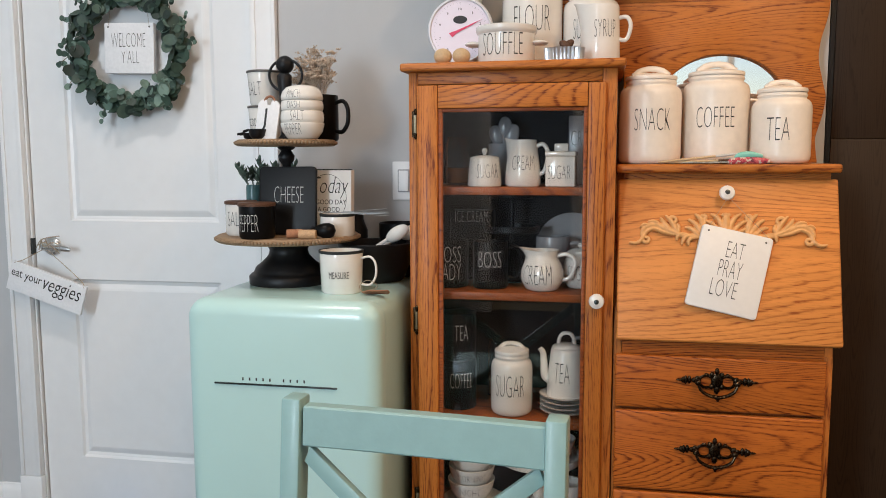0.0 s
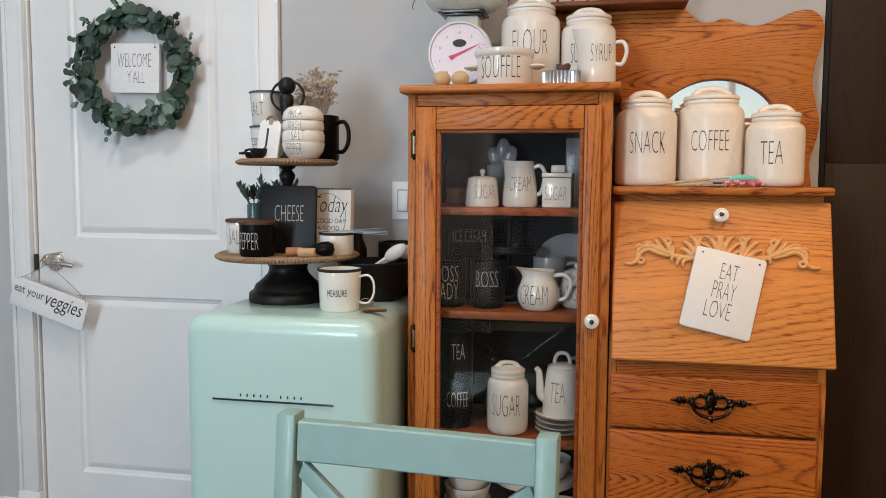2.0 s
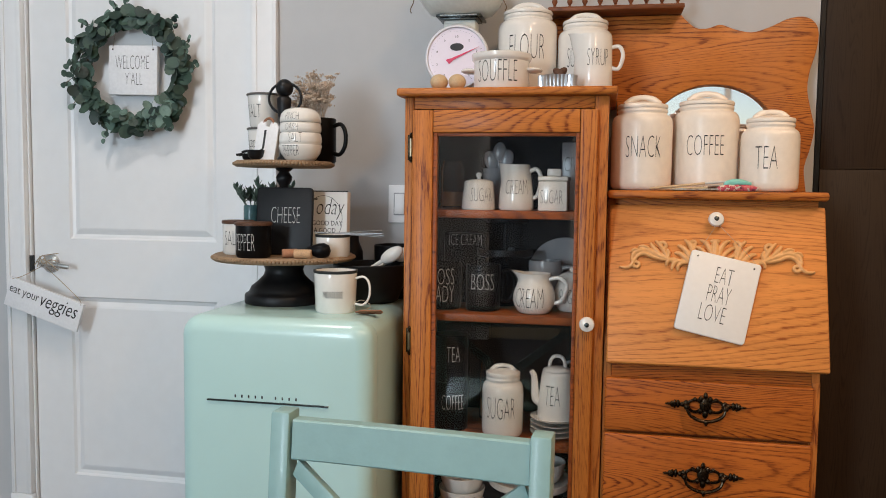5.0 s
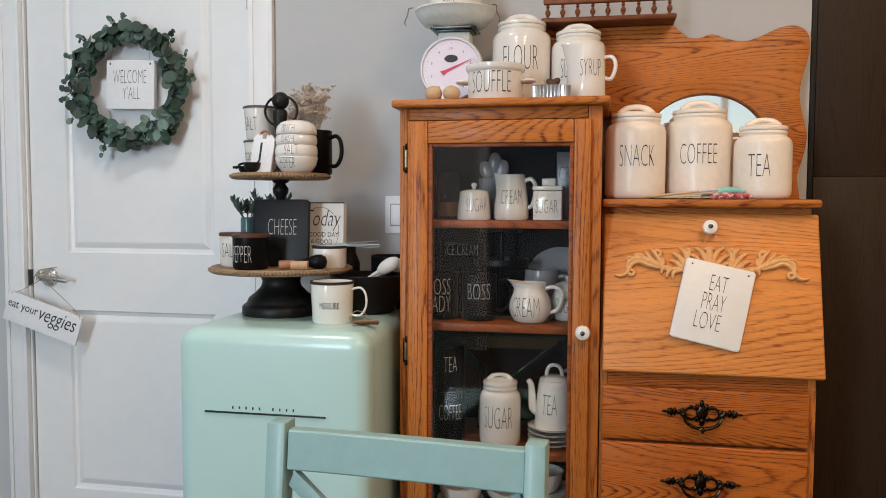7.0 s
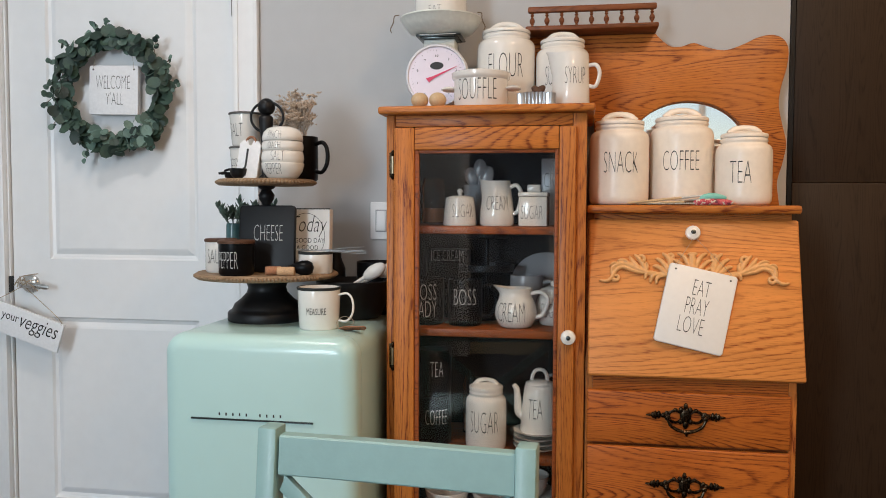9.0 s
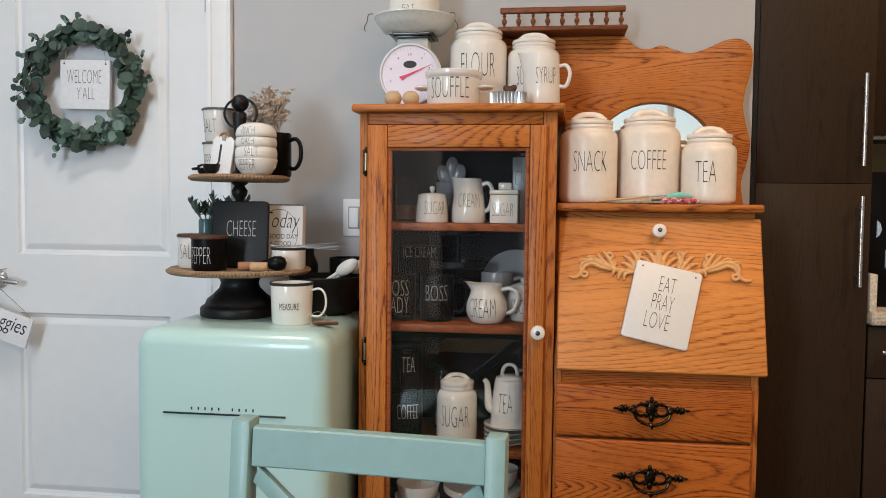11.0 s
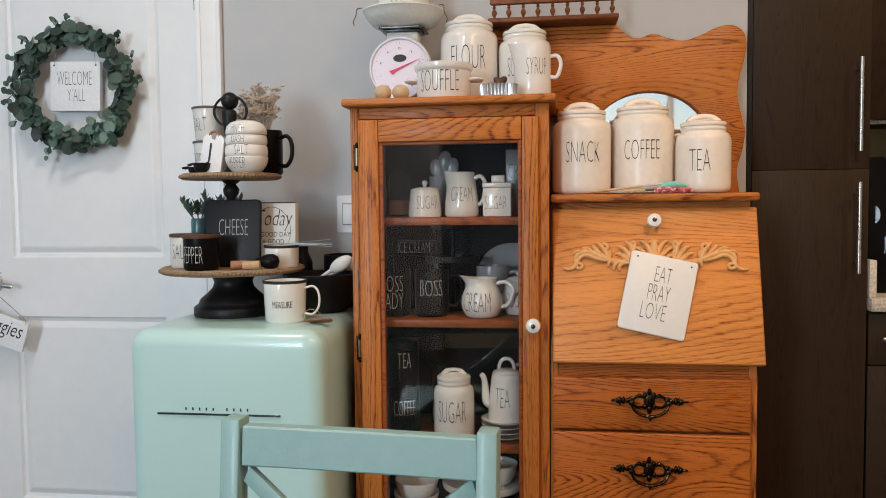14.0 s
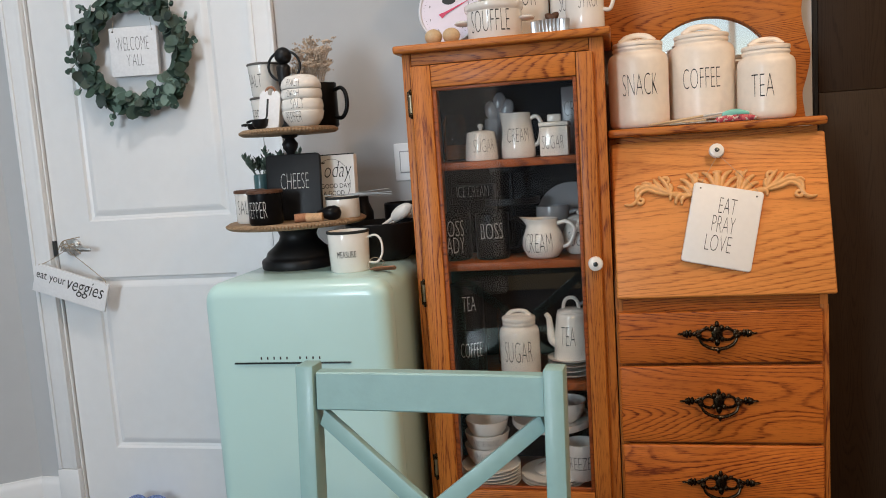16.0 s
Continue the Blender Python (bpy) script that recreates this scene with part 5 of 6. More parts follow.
def glass_jar(x, y, z, r, h, fill, label):
    c = thing("glass_jar", label, "jar", x, y, z)
    j = part("jar", lathe([(0, 0), (r, 0), (r, h * 0.85), (r * 0.8, h), (r * 0.75, h), (r * 0.94, h * 0.83), (r * 0.94, 0.004), (0, 0.004)], 28), glass, c, smooth=60)
    part("contents", lathe([(0, 0.006), (r * 0.85, 0.006), (r * 0.85, h * fill), (0, h * fill)], 24), orange_jar, c, "amber contents")
    return c


glass_jar(0.224, -0.150, 1.1565, 0.034, 0.130, 0.35, "clear glass jar with amber contents on the shelf")
glass_jar(0.330, -0.120, 0.5615, 0.026, 0.165, 0.30, "small clear glass jar at the shelf's back")


def mug(label, x, y, z, r, h, material, words=(), word_mat=None, hand=0, taper=1.0, rim=None, name="mug", grip=0.0058):
    c = thing(name, label, "mug", x, y, z)
    b = r * taper
    prof = [(0, 0.002), (b * 0.92, 0), (b, 0.005), (r, h - 0.004), (r * 0.985, h), (r * 0.93, h), (r * 0.92, h - 0.01), (b * 0.9, 0.008), (0, 0.007)]
    part("body", lathe(prof, 44), material, c)
    handle(c, [(r - 0.003, 0, h * 0.82), (r + 0.022, 0, h * 0.86), (r + 0.036, 0, h * 0.70), (r + 0.036, 0, h * 0.40), (r + 0.020, 0, h * 0.20), (b - 0.003, 0, h * 0.22)], grip, material, rz=hand)
    if rim:
        part("rim", lathe([(r * 1.00, h - 0.006), (r * 1.03, h - 0.004), (r * 1.03, h + 0.001), (r * 0.97, h + 0.0015), (r * 0.93, h - 0.002)], 44), rim, c, "black enamel rim")
    for word, lw, lh, lz, turn, *weight in words:
        wrapped(word, lw, lh, lz, turn, prof, word_mat or ink, c, thin=weight[0] if weight else -0.025)
    return c


SH2 = 0.8895
mug("black ceramic mug with white lettering in the cabinet", 0.328, -0.250, SH2, 0.046, 0.122, black_glaze, [("BOSS", 0.062, 0.042, 0.057, 6)], chalk, hand=10)
mug("black ceramic mug with two lines of white lettering", 0.222, -0.245, SH2, 0.046, 0.124, black_glaze, [("BOSS", 0.060, 0.042, 0.068, 6), ("LADY", 0.060, 0.042, 0.022, 6)], chalk, hand=60)
mug("grey ceramic mug at the back of the shelf", 0.484, -0.125, SH2, 0.046, 0.126, grey_glaze, hand=0)
pitcher("white round-bellied ceramic cream pitcher in the cabinet", 0.466, -0.270, SH2, 0.051, 0.043, 0.104, "CREAM", -12, 0.080, 0.050, 0.018, -88, bulge=0.0555)


def pot_round():
    c = thing("sugar_bowl", "white round-bellied ceramic sugar bowl with lid", "sugar bowl", 0.562, -0.215, SH2)
    prof = [(0, 0.002), (0.030, 0), (0.036, 0.004), (0.047, 0.030), (0.049, 0.045), (0.046, 0.062), (0.037, 0.082), (0.034, 0.090), (0.030, 0.090), (0.030, 0.08), (0, 0.01)]
    part("body", lathe(prof, 40), ceramic, c, smooth=60)
    lid = part("lid", lathe([(0.030, 0.0905), (0.036, 0.0905), (0.034, 0.097), (0.015, 0.104), (0, 0.105)], 36), ceramic, c, smooth=60)
    part("lid_knob", lathe([(0, 0.1045), (0.006, 0.105), (0.009, 0.112), (0.005, 0.118), (0, 0.119)], 18), ceramic, lid, smooth=70)
    wrapped("SUGAR", 0.062, 0.038, 0.024, -4, prof, ink, c)


pot_round()


def cake_stand_black():
    c = thing("tiered_stand", "small black metal two-tier stand on the shelf", "stand", 0.372, -0.130, SH2)
    part("foot", lathe([(0, 0), (0.045, 0), (0.045, 0.004), (0.010, 0.010), (0, 0.010)], 32), black_matte, c)
    part("pole", tube([(0, 0, 0.008), (0, 0, 0.230)], 0.0060, 10), black_matte, c)
    for z, r in ((0.135, 0.078), (0.228, 0.060)):
        part("plate", lathe([(0, z), (r * 0.94, z), (r, z + 0.004), (r, z + 0.020), (r * 0.94, z + 0.020), (r * 0.92, z + 0.005), (0, z + 0.005)], 40), black_matte, c)


cake_stand_black()
t = thing("black_box", "flat black ceramic tub with white lettering", "box", 0.258, -0.100, SH2)
part("body", B(-0.060, 0.060, -0.036, 0.040, 0, 0.195, 0.006), black_glaze, t)
flat_word("ICE CREAM", 0.092, 0.031, 0.002, -0.0366, 0.163, chalk, t)
t = thing("platter", "large grey oval platter leaning at the shelf's back", "platter", 0.535, -0.062, SH2 + 0.002, rx=-10)
bm = lathe([(0, 0.004), (0.062, 0.004), (0.098, 0.014), (0.100, 0.016), (0.097, 0.017), (0.062, 0.009), (0, 0.009)], 48, m=pose(0, 0, 0.092, 90, 0, 0) @ Matrix.Diagonal((1, 0.92, 1, 1)))
part("plate", bm, grey_glaze, t, smooth=60)

SH3 = 0.5615
canister("white ceramic sugar canister with looped lid in the cabinet", 0.389, -0.276, SH3, 0.0545, 0.196, "SUGAR", 1, 0.078, 0.056, 0.054, ceramic)


def straight_tin(label, x, y, z, r, h, word, lw, turn):
    c = thing("canister", label, "canister", x, y, z, group="stacked black canisters")
    prof = [(0, 0.001), (r * 0.95, 0), (r, 0.004), (r, h - 0.022), (r * 0.985, h - 0.021), (r * 0.985, h - 0.004), (r * 0.95, h), (0, h)]
    part("body", lathe(prof, 36), black_glaze, c)
    wrapped(word, lw, 0.040, h * 0.45, turn + 4, prof, chalk, c)


straight_tin("black ceramic coffee canister with white lettering", 0.243, -0.245, SH3, 0.047, 0.132, "COFFEE", 0.062, 14)
straight_tin("black ceramic tea canister stacked on the coffee canister", 0.243, -0.245, SH3 + 0.1325, 0.046, 0.126, "TEA", 0.036, 14)


def teapot(label, x, y, z, material, word):
    c = thing("teapot", label, "teapot", x, y, z)
    c.scale = (1.05, 1.05, 1.05)
    prof = [(0, 0.002), (0.046, 0), (0.0485, 0.006), (0.046, 0.05), (0.039, 0.112), (0.037, 0.122), (0.033, 0.124), (0, 0.124)]
    part("body", lathe(prof, 44), material, c, smooth=60)
    part("spout", tube(smooth_curve([(-0.036, 0, 0.040), (-0.052, 0, 0.050), (-0.055, 0, 0.080), (-0.058, 0, 0.108), (-0.066, 0, 0.120)], 5), [0.014, 0.014, 0.013, 0.012, 0.0115, 0.011, 0.0105, 0.010, 0.010, 0.0095, 0.009, 0.009, 0.0085, 0.008, 0.008, 0.0078, 0.0075, 0.0072, 0.007, 0.0065, 0.006], 12), material, c, smooth=70)
    lid = part("lid", lathe([(0.030, 0.1245), (0.036, 0.1245), (0.035, 0.128), (0.020, 0.134), (0, 0.135)], 40), material, c, smooth=60)
    part("lid_loop", tube(smooth_curve([(-0.020, 0, 0.130), (-0.017, 0, 0.148), (-0.008, 0, 0.159), (0.008, 0, 0.159), (0.017, 0, 0.148), (0.020, 0, 0.130)], 4), 0.0048, 10), material, lid, smooth=70)
    handle(c, [(0.036, 0, 0.108), (0.060, 0, 0.112), (0.072, 0, 0.085), (0.066, 0, 0.050), (0.044, 0, 0.036)], 0.0055, material, rz=20)
    if word:
        wrapped(word, 0.038, 0.048, 0.044, -12, prof, ink, c)


for i in range(4):
    s = thing("saucer", "white ceramic saucer in a stack under the teapot", "saucer", 0.526, -0.262, SH3 + i * 0.0132, group="stack of saucers")
    part("plate", lathe([(0, 0.001), (0.030, 0), (0.034, 0.002), (0.065, 0.013), (0.0655, 0.0145), (0.063, 0.015), (0.033, 0.006), (0, 0.0055)], 44), ceramic, s, smooth=60)
    part("rim_line", lathe([(0.0652, 0.0143), (0.0658, 0.0146), (0.0654, 0.0153), (0.0644, 0.0151)], 44), walnut, s, "thin dark rim line")
teapot("white ceramic teapot standing on stacked saucers", 0.530, -0.260, SH3 + 0.0455, ceramic, "TEA")
teapot("grey-white ceramic teapot at the shelf's back", 0.560, -0.110, SH3 + 0.0005, grey_glaze, "")

SH4 = 0.2385


def bowl(label, x, y, z, r, h, word="", turn=0, group="", material=None):
    c = thing("bowl", label, "bowl", x, y, z, group=group)
    prof = [(0, 0.003), (r * 0.42, 0), (r * 0.48, 0.004), (r * 0.72, h * 0.22), (r * 0.90, h * 0.55), (r * 0.985, h * 0.9), (r, h), (r * 0.96, h), (r * 0.86, h * 0.55), (r * 0.5, h * 0.18), (0, 0.008)]
    part("body", lathe(prof, 44), material or ceramic, c, smooth=60)
    if word:
        wrapped(word, 0.011 * len(word), 0.020, h * 0.50, turn, prof, ink, c)


for i in range(6):
    s = thing("plate", "white ceramic plate in a stack on the bottom shelf", "plate", 0.282, -0.235, SH4 + i * 0.0095, group="stack of plates")
    part("dish", lathe([(0, 0.001), (0.045, 0), (0.052, 0.003), (0.084, 0.012), (0.084, 0.0135), (0.081, 0.014), (0.050, 0.0065), (0, 0.006)], 48), ceramic, s, smooth=60)
bowl("white ceramic bowl with faint lettering, stacked on plates", 0.277, -0.245, SH4 + 0.060, 0.064, 0.062, "NIGHT", 6, "stacked bowls")
bowl("white ceramic bowl stacked in another bowl", 0.278, -0.245, SH4 + 0.098, 0.063, 0.062, "MORNING", 8, "stacked bowls")
bowl("white ceramic bowl on top of the bowl stack", 0.279, -0.243, SH4 + 0.136, 0.061, 0.060, "", 0, "stacked bowls")


def cake_stand():
    c = thing("cake_stand", "white ceramic pedestal cake stand on the bottom shelf", "cake stand", 0.458, -0.195, SH4 + 0.026)
    part("pedestal", lathe([(0, 0.001), (0.055, 0), (0.057, 0.005), (0.035, 0.014), (0.018, 0.035), (0.015, 0.080), (0.022, 0.120), (0.034, 0.140), (0, 0.140)], 44), ceramic, c, smooth=60)
    part("top_plate", lathe([(0, 0.1405), (0.095, 0.1405), (0.112, 0.142), (0.114, 0.150), (0.112, 0.160), (0.109, 0.160), (0.106, 0.152), (0, 0.150)], 56), ceramic, c, smooth=60)


for i in range(3):
    s = thing("plate", "white ceramic plate under the cake stand", "plate", 0.458, -0.205, SH4 + i * 0.0085, group="stack of plates")
    part("dish", lathe([(0, 0.001), (0.050, 0), (0.057, 0.003), (0.094, 0.010), (0.094, 0.0115), (0.091, 0.012), (0.055, 0.0065), (0, 0.006)], 48), ceramic, s, smooth=60)
cake_stand()
bowl("white ceramic bowl on the cake stand", 0.500, -0.215, SH4 + 0.1765, 0.056, 0.062)
mug("white ceramic mug with black lettering beside the cake stand", 0.536, -0.250, SH4 + 0.026, 0.044, 0.105, ceramic, [("FREEZE", 0.072, 0.036, 0.036, -8)], hand=70, taper=0.8)


# ---- on the fridge ----
FT = 0.8950
tray = thing("tiered_tray", "black two-tier pedestal stand with beaded wooden trays", "tray stand", -0.214, -0.300, FT)
part("pedestal", lathe([(0, 0), (0.104, 0), (0.106, 0.004), (0.106, 0.022), (0.102, 0.027), (0.096, 0.029), (0.092, 0.036), (0.088, 0.046), (0.070, 0.060), (0.055, 0.076), (0.051, 0.090), (0.055, 0.100), (0.060, 0.106), (0.060, 0.116), (0, 0.116)], 56), black_matte, tray, smooth=50)


def round_tray(z, r, beads):
    base = part("tray", lathe([(0, z), (r - 0.004, z), (r, z + 0.003), (r, z + 0.013), (r - 0.005, z + 0.0165), (r - 0.014, z + 0.014), (0, z + 0.014)], 72), tray_wood, tray, "round weathered wooden tray")
    bm = bmesh.new()
    for i in range(beads):
        a = 2 * math.pi * i / beads
        r_ = bmesh.ops.create_icosphere(bm, subdivisions=1, radius=0.0052)
        bmesh.ops.translate(bm, vec=((r + 0.0005) * math.cos(a), (r + 0.0005) * math.sin(a), z + 0.008), verts=r_["verts"])
    tagged(part("beaded_edge", bm, tray_wood, base, "beaded wooden edge", smooth=70), kind="stuff")


round_tray(0.117, 0.189, 124)
round_tray(0.367, 0.131, 86)
part("post", lathe([(0, 0.1315), (0.026, 0.1315), (0.026, 0.138), (0.014, 0.146), (0.010, 0.165), (0.010, 0.30), (0.012, 0.318), (0.020, 0.330), (0.022, 0.342), (0.015, 0.352), (0.013, 0.356), (0.021, 0.360), (0.024, 0.366), (0, 0.366)], 28), black_matte, tray, smooth=50)
part("upper_post", lathe([(0, 0.3815), (0.022, 0.3815), (0.020, 0.389), (0.012, 0.398), (0.011, 0.46), (0.015, 0.500), (0.019, 0.535), (0.019, 0.552), (0.012, 0.558), (0, 0.559)], 28), black_matte, tray, smooth=50)
bm = bmesh.new()
ball(bm, 0.002, 0, 0.580, 0.0235, u=24, v=16)
part("finial_ball", bm, black_matte, tray, smooth=80)
part("ring_handle", tube(arc(0.004, 0.552, 0.046, 0.041, 0, 359, 40, -0.002)[:-1], 0.0036, 8, closed=True), black_matte, tray, smooth=80)

T1, T2 = FT + 0.1312, FT + 0.3812


def lidded_jar(label, x, y, z, r, h, material, lid_mat, word, wmat, lw, lh, lz, turn, taper=1.0, lid_h=0.009):
    c = thing("lidded_jar", label, "jar", x, y, z)
    prof = [(0, 0.002), (r * 0.9 * taper, 0), (r * taper, 0.006), (r, h - lid_h - 0.0005), (r * 0.94, h - lid_h - 0.0005), (0, h - lid_h - 0.0005)]
    part("body", lathe(prof, 40), material, c)
    part("lid", lathe([(0, h - lid_h), (r * 1.06, h - lid_h), (r * 1.07, h - lid_h + 0.003), (r * 1.06, h - 0.002), (r * 1.0, h), (0, h)], 40), lid_mat, c, "dark stained wooden lid")
    wrapped(word, lw, lh, lz, turn, prof, wmat, c)


lidded_jar("white ceramic salt jar with dark wooden lid", -0.334, -0.330, T1, 0.0410, 0.092, ceramic, walnut, "SALT", ink, 0.046, 0.038, 0.026, 2)
lidded_jar("black ceramic pepper jar with dark wooden lid", -0.253, -0.412, T1, 0.0455, 0.092, black_glaze, walnut, "PEPPER", chalk, 0.056, 0.042, 0.020, -8)


def cheese_board():
    t = thing("serving_board", "square black cheese board with white lettering", "board", -0.204, -0.318, T1, rx=-5)
    part("board", plate(rounded(-0.082, 0.077, 0.0, 0.182, 0.012), -0.011, 0, 0.003), black_matte, t, smooth=30)
    flat_word("CHEESE", 0.082, 0.043, 0.002, -0.0116, 0.086, chalk, t)


cheese_board()


def today_sign():
    t = thing("book_sign", "cream worded sign block with dark corners", "sign", -0.126, -0.235, T1, rx=-3, rz=-4)
    part("block", plate(rounded(-0.078, 0.078, 0.0, 0.172, 0.003), -0.022, 0, 0.002), sign_white, t)
    part("edge_line", B(-0.0785, 0.0785, -0.0225, -0.0195, 0.1705, 0.1735), gasket, t, "dark top edge")
    flat_word("Today", 0.104, 0.058, 0.018, -0.0226, 0.094, ink, t, shear=0.3, thin=-0.015)
    flat_word("IS A GOOD DAY", 0.120, 0.013, 0.004, -0.0226, 0.078, ink, t, thin=0.0)
    flat_word("FOR A GOOD", 0.098, 0.013, -0.004, -0.0226, 0.058, ink, t, thin=0.0)
    bm = tube([(p[0], -0.0226, p[2]) for p in arc(0.008, 0.094, 0.056, 0.066, -40, 200, 40)], 0.0006, 5)
    part("ring_line", bm, ink, t, "thin drawn ring")


today_sign()


def leaf_blade(bm, root, d, length, width, curl=0.0, cup=0.2):
    d = Vector(d).normalized()
    side = d.cross(Vector((0, 0, 1)))
    if side.length < 0.1:
        side = Vector((1, 0, 0))
    side.normalize()
    up = side.cross(d)
    prev = None
    for i in range(6):
        t = i / 5
        p = Vector(root) + d * (length * t) + up * (curl * length * t * t)
        w = width * math.sin(math.pi * min(0.97, 0.15 + 0.82 * t)) if i < 5 else width * 0.05
        row = [bm.verts.new(p - side * w + up * cup * w), bm.verts.new(p), bm.verts.new(p + side * w + up * cup * w)]
        if prev:
            for k in range(2):
                bm.faces.new((prev[k], prev[k + 1], row[k + 1], row[k]))
        prev = row


def succulent(x, y, z, pot_h, r, seed, tall, label):
    rnd = random.Random(seed)
    c = thing("potted_succulent", label, "plant", x, y, z)
    part("pot", lathe([(0, 0), (r * 0.85, 0), (r, 0.01), (r, pot_h - 0.006), (r * 0.92, pot_h), (r * 0.8, pot_h), (r * 0.8, pot_h - 0.012), (0, pot_h - 0.012)], 28), glass_teal, c, smooth=60)
    bm = bmesh.new()
    for s in range(6):
        a0 = s * 1.05 + rnd.uniform(-0.3, 0.3)
        lean = Vector((math.cos(a0) * 0.62, math.sin(a0) * 0.5, 1)).normalized()
        base = Vector((math.cos(a0) * r * 0.4, math.sin(a0) * r * 0.4, pot_h - 0.012))
        ln = tall * rnd.uniform(0.7, 1.0)
        tube([base, base + lean * ln], 0.002, 5, bm)
        for k in range(20):
            t = 0.40 + 0.60 * k / 19
            a = k * 2.4
            d = Vector((math.cos(a), math.sin(a), 0.15 + 0.75 * t))
            leaf_blade(bm, base + lean * ln * t, d, rnd.uniform(0.017, 0.027), 0.0058, 0.30)
    part("leaves", bm, succulent_mat, c, "dark green pointed leaves", smooth=60)


succulent(-0.336, -0.240, T1, 0.131, 0.022, 3, 0.070, "dark green succulent in a teal pot")
succulent(-0.292, -0.185, T1, 0.120, 0.022, 5, 0.098, "spiky green succulent behind the cheese board")


def lying(name, label, category, x, y, z, r, ln, material, rz, r2=None):
    bm = lathe([(0, 0), (r * 0.94, 0), (r, 0.0015), (r2 or r, ln - 0.0015), ((r2 or r) * 0.94, ln), (0, ln)], 20, m=pose(0, 0, 0, 0, 90, 0))
    o = tagged(obj(name, bm, material, 40), label, category, "corks on the tray")
    o.matrix_world = pose(x, y, z + max(r, r2 or r), 0, 0, rz)


lying("cork", "dark-ended wine cork lying on the tray", "cork", -0.176, -0.408, T1, 0.0115, 0.040, cork_dark, 28)
lying("cork", "pale wine cork lying on the tray", "cork", -0.137, -0.420, T1, 0.0120, 0.044, cork, 6)
t = thing("bottle_stopper", "black bulb-shaped bottle stopper lying on the tray", "stopper", -0.078, -0.395, T1, rz=8)
part("bulb", lathe([(0, -0.036), (0.008, -0.034), (0.012, -0.022), (0.019, -0.004), (0.020, 0.012), (0.014, 0.024), (0, 0.029)], 24, m=pose(0, 0, 0.020, 0, 90, 0)), black_glaze, t, smooth=70)
mug("small white enamel cup with a black rim on the tray", -0.069, -0.318, T1, 0.0455, 0.058, ceramic, hand=120, rim=gasket, name="enamel_cup", grip=0.0034)
for i, (dy, a, dz) in enumerate(((0.0, 4, 0.0), (0.008, 2, 0.001), (0.015, 0, 0.003), (0.023, -4, 0.004))):
    t = tagged(obj("skewer", tube([(-0.062, 0, 0), (0.0, 0, 0.001), (0.122, 0, 0.002)], 0.0008, 6), dull_steel, 60), "thin steel skewer resting across the enamel cup", "skewer", "skewers on the cup")
    t.matrix_world = pose(-0.048, -0.345 + dy, T1 + 0.0615 + dz * 0.3, 0, a * 1.1, a * 2.4)

mug("white enamel measuring mug with a black rim", -0.024, -0.428, FT, 0.0545, 0.106, ceramic, [("MEASURE", 0.050, 0.017, 0.040, 10, 0.0)], hand=-4, taper=0.93, rim=gasket, name="enamel_mug", grip=0.0030)
t = thing("leather_tag", "brown leather tag on a string beside the mug", "tag", 0.074, -0.462, FT, rz=14)
part("tag", plate([(-0.034, 0), (-0.020, 0.016), (0.030, 0.016), (0.034, 0.0), (0.030, -0.014), (-0.020, -0.014)], -0.002, 0.001, 0.0005), leather, t)
t.children[0].matrix_local = pose(0, 0, 0.008, 66, 0, 0)
part("string", tube(smooth_curve([(-0.030, 0, 0.004), (-0.040, 0.006, 0.022), (-0.020, 0.01, 0.036), (0.004, 0.008, 0.022), (-0.022, 0.002, 0.005)], 5), 0.0009, 5), string_mat, t)

t = thing("mortar_bowl", "wide black stoneware bowl on the fridge", "bowl", 0.005, -0.215, FT)
part("body", lathe([(0, 0.002), (0.070, 0), (0.078, 0.005), (0.094, 0.045), (0.101, 0.090), (0.103, 0.104), (0.100, 0.107), (0.095, 0.104), (0.088, 0.06), (0.06, 0.02), (0, 0.016)], 56), black_matte, t, smooth=50)
for i, (x, y, z, ry, rz) in enumerate(((0.052, -0.255, FT + 0.118, 58, -4), (0.080, -0.215, FT + 0.122, 64, 6))):
    bm = bmesh.new()
    ball(bm, 0, 0, 0.030, 0.019, 0.015, 0.036, 18, 12)
    tube([(0, 0, 0.0), (0, 0, -0.060)], [0.006, 0.0045], 8, bm)
    o = tagged(obj("ceramic_spoon", bm, ceramic, 70), "white ceramic spoon resting in the black bowl", "spoon", "white spoons")
    o.matrix_world = pose(x, y, z, 0, ry, rz)
t = thing("saucepan", "dark grey saucepan behind the black bowl", "pan", 0.045, -0.150 + 0.045, FT)
part("body", lathe([(0, 0.001), (0.050, 0), (0.055, 0.005), (0.058, 0.150), (0.056, 0.152), (0.054, 0.148), (0.051, 0.008), (0, 0.006)], 44), black_glaze, t)
t = thing("black_bottle", "small black bottle behind the wooden tray", "bottle", -0.075, -0.115, FT)
part("body", lathe([(0, 0), (0.026, 0), (0.028, 0.005), (0.028, 0.130), (0.020, 0.150), (0.016, 0.160), (0.016, 0.176), (0, 0.176)], 28), black_matte, t, smooth=50)


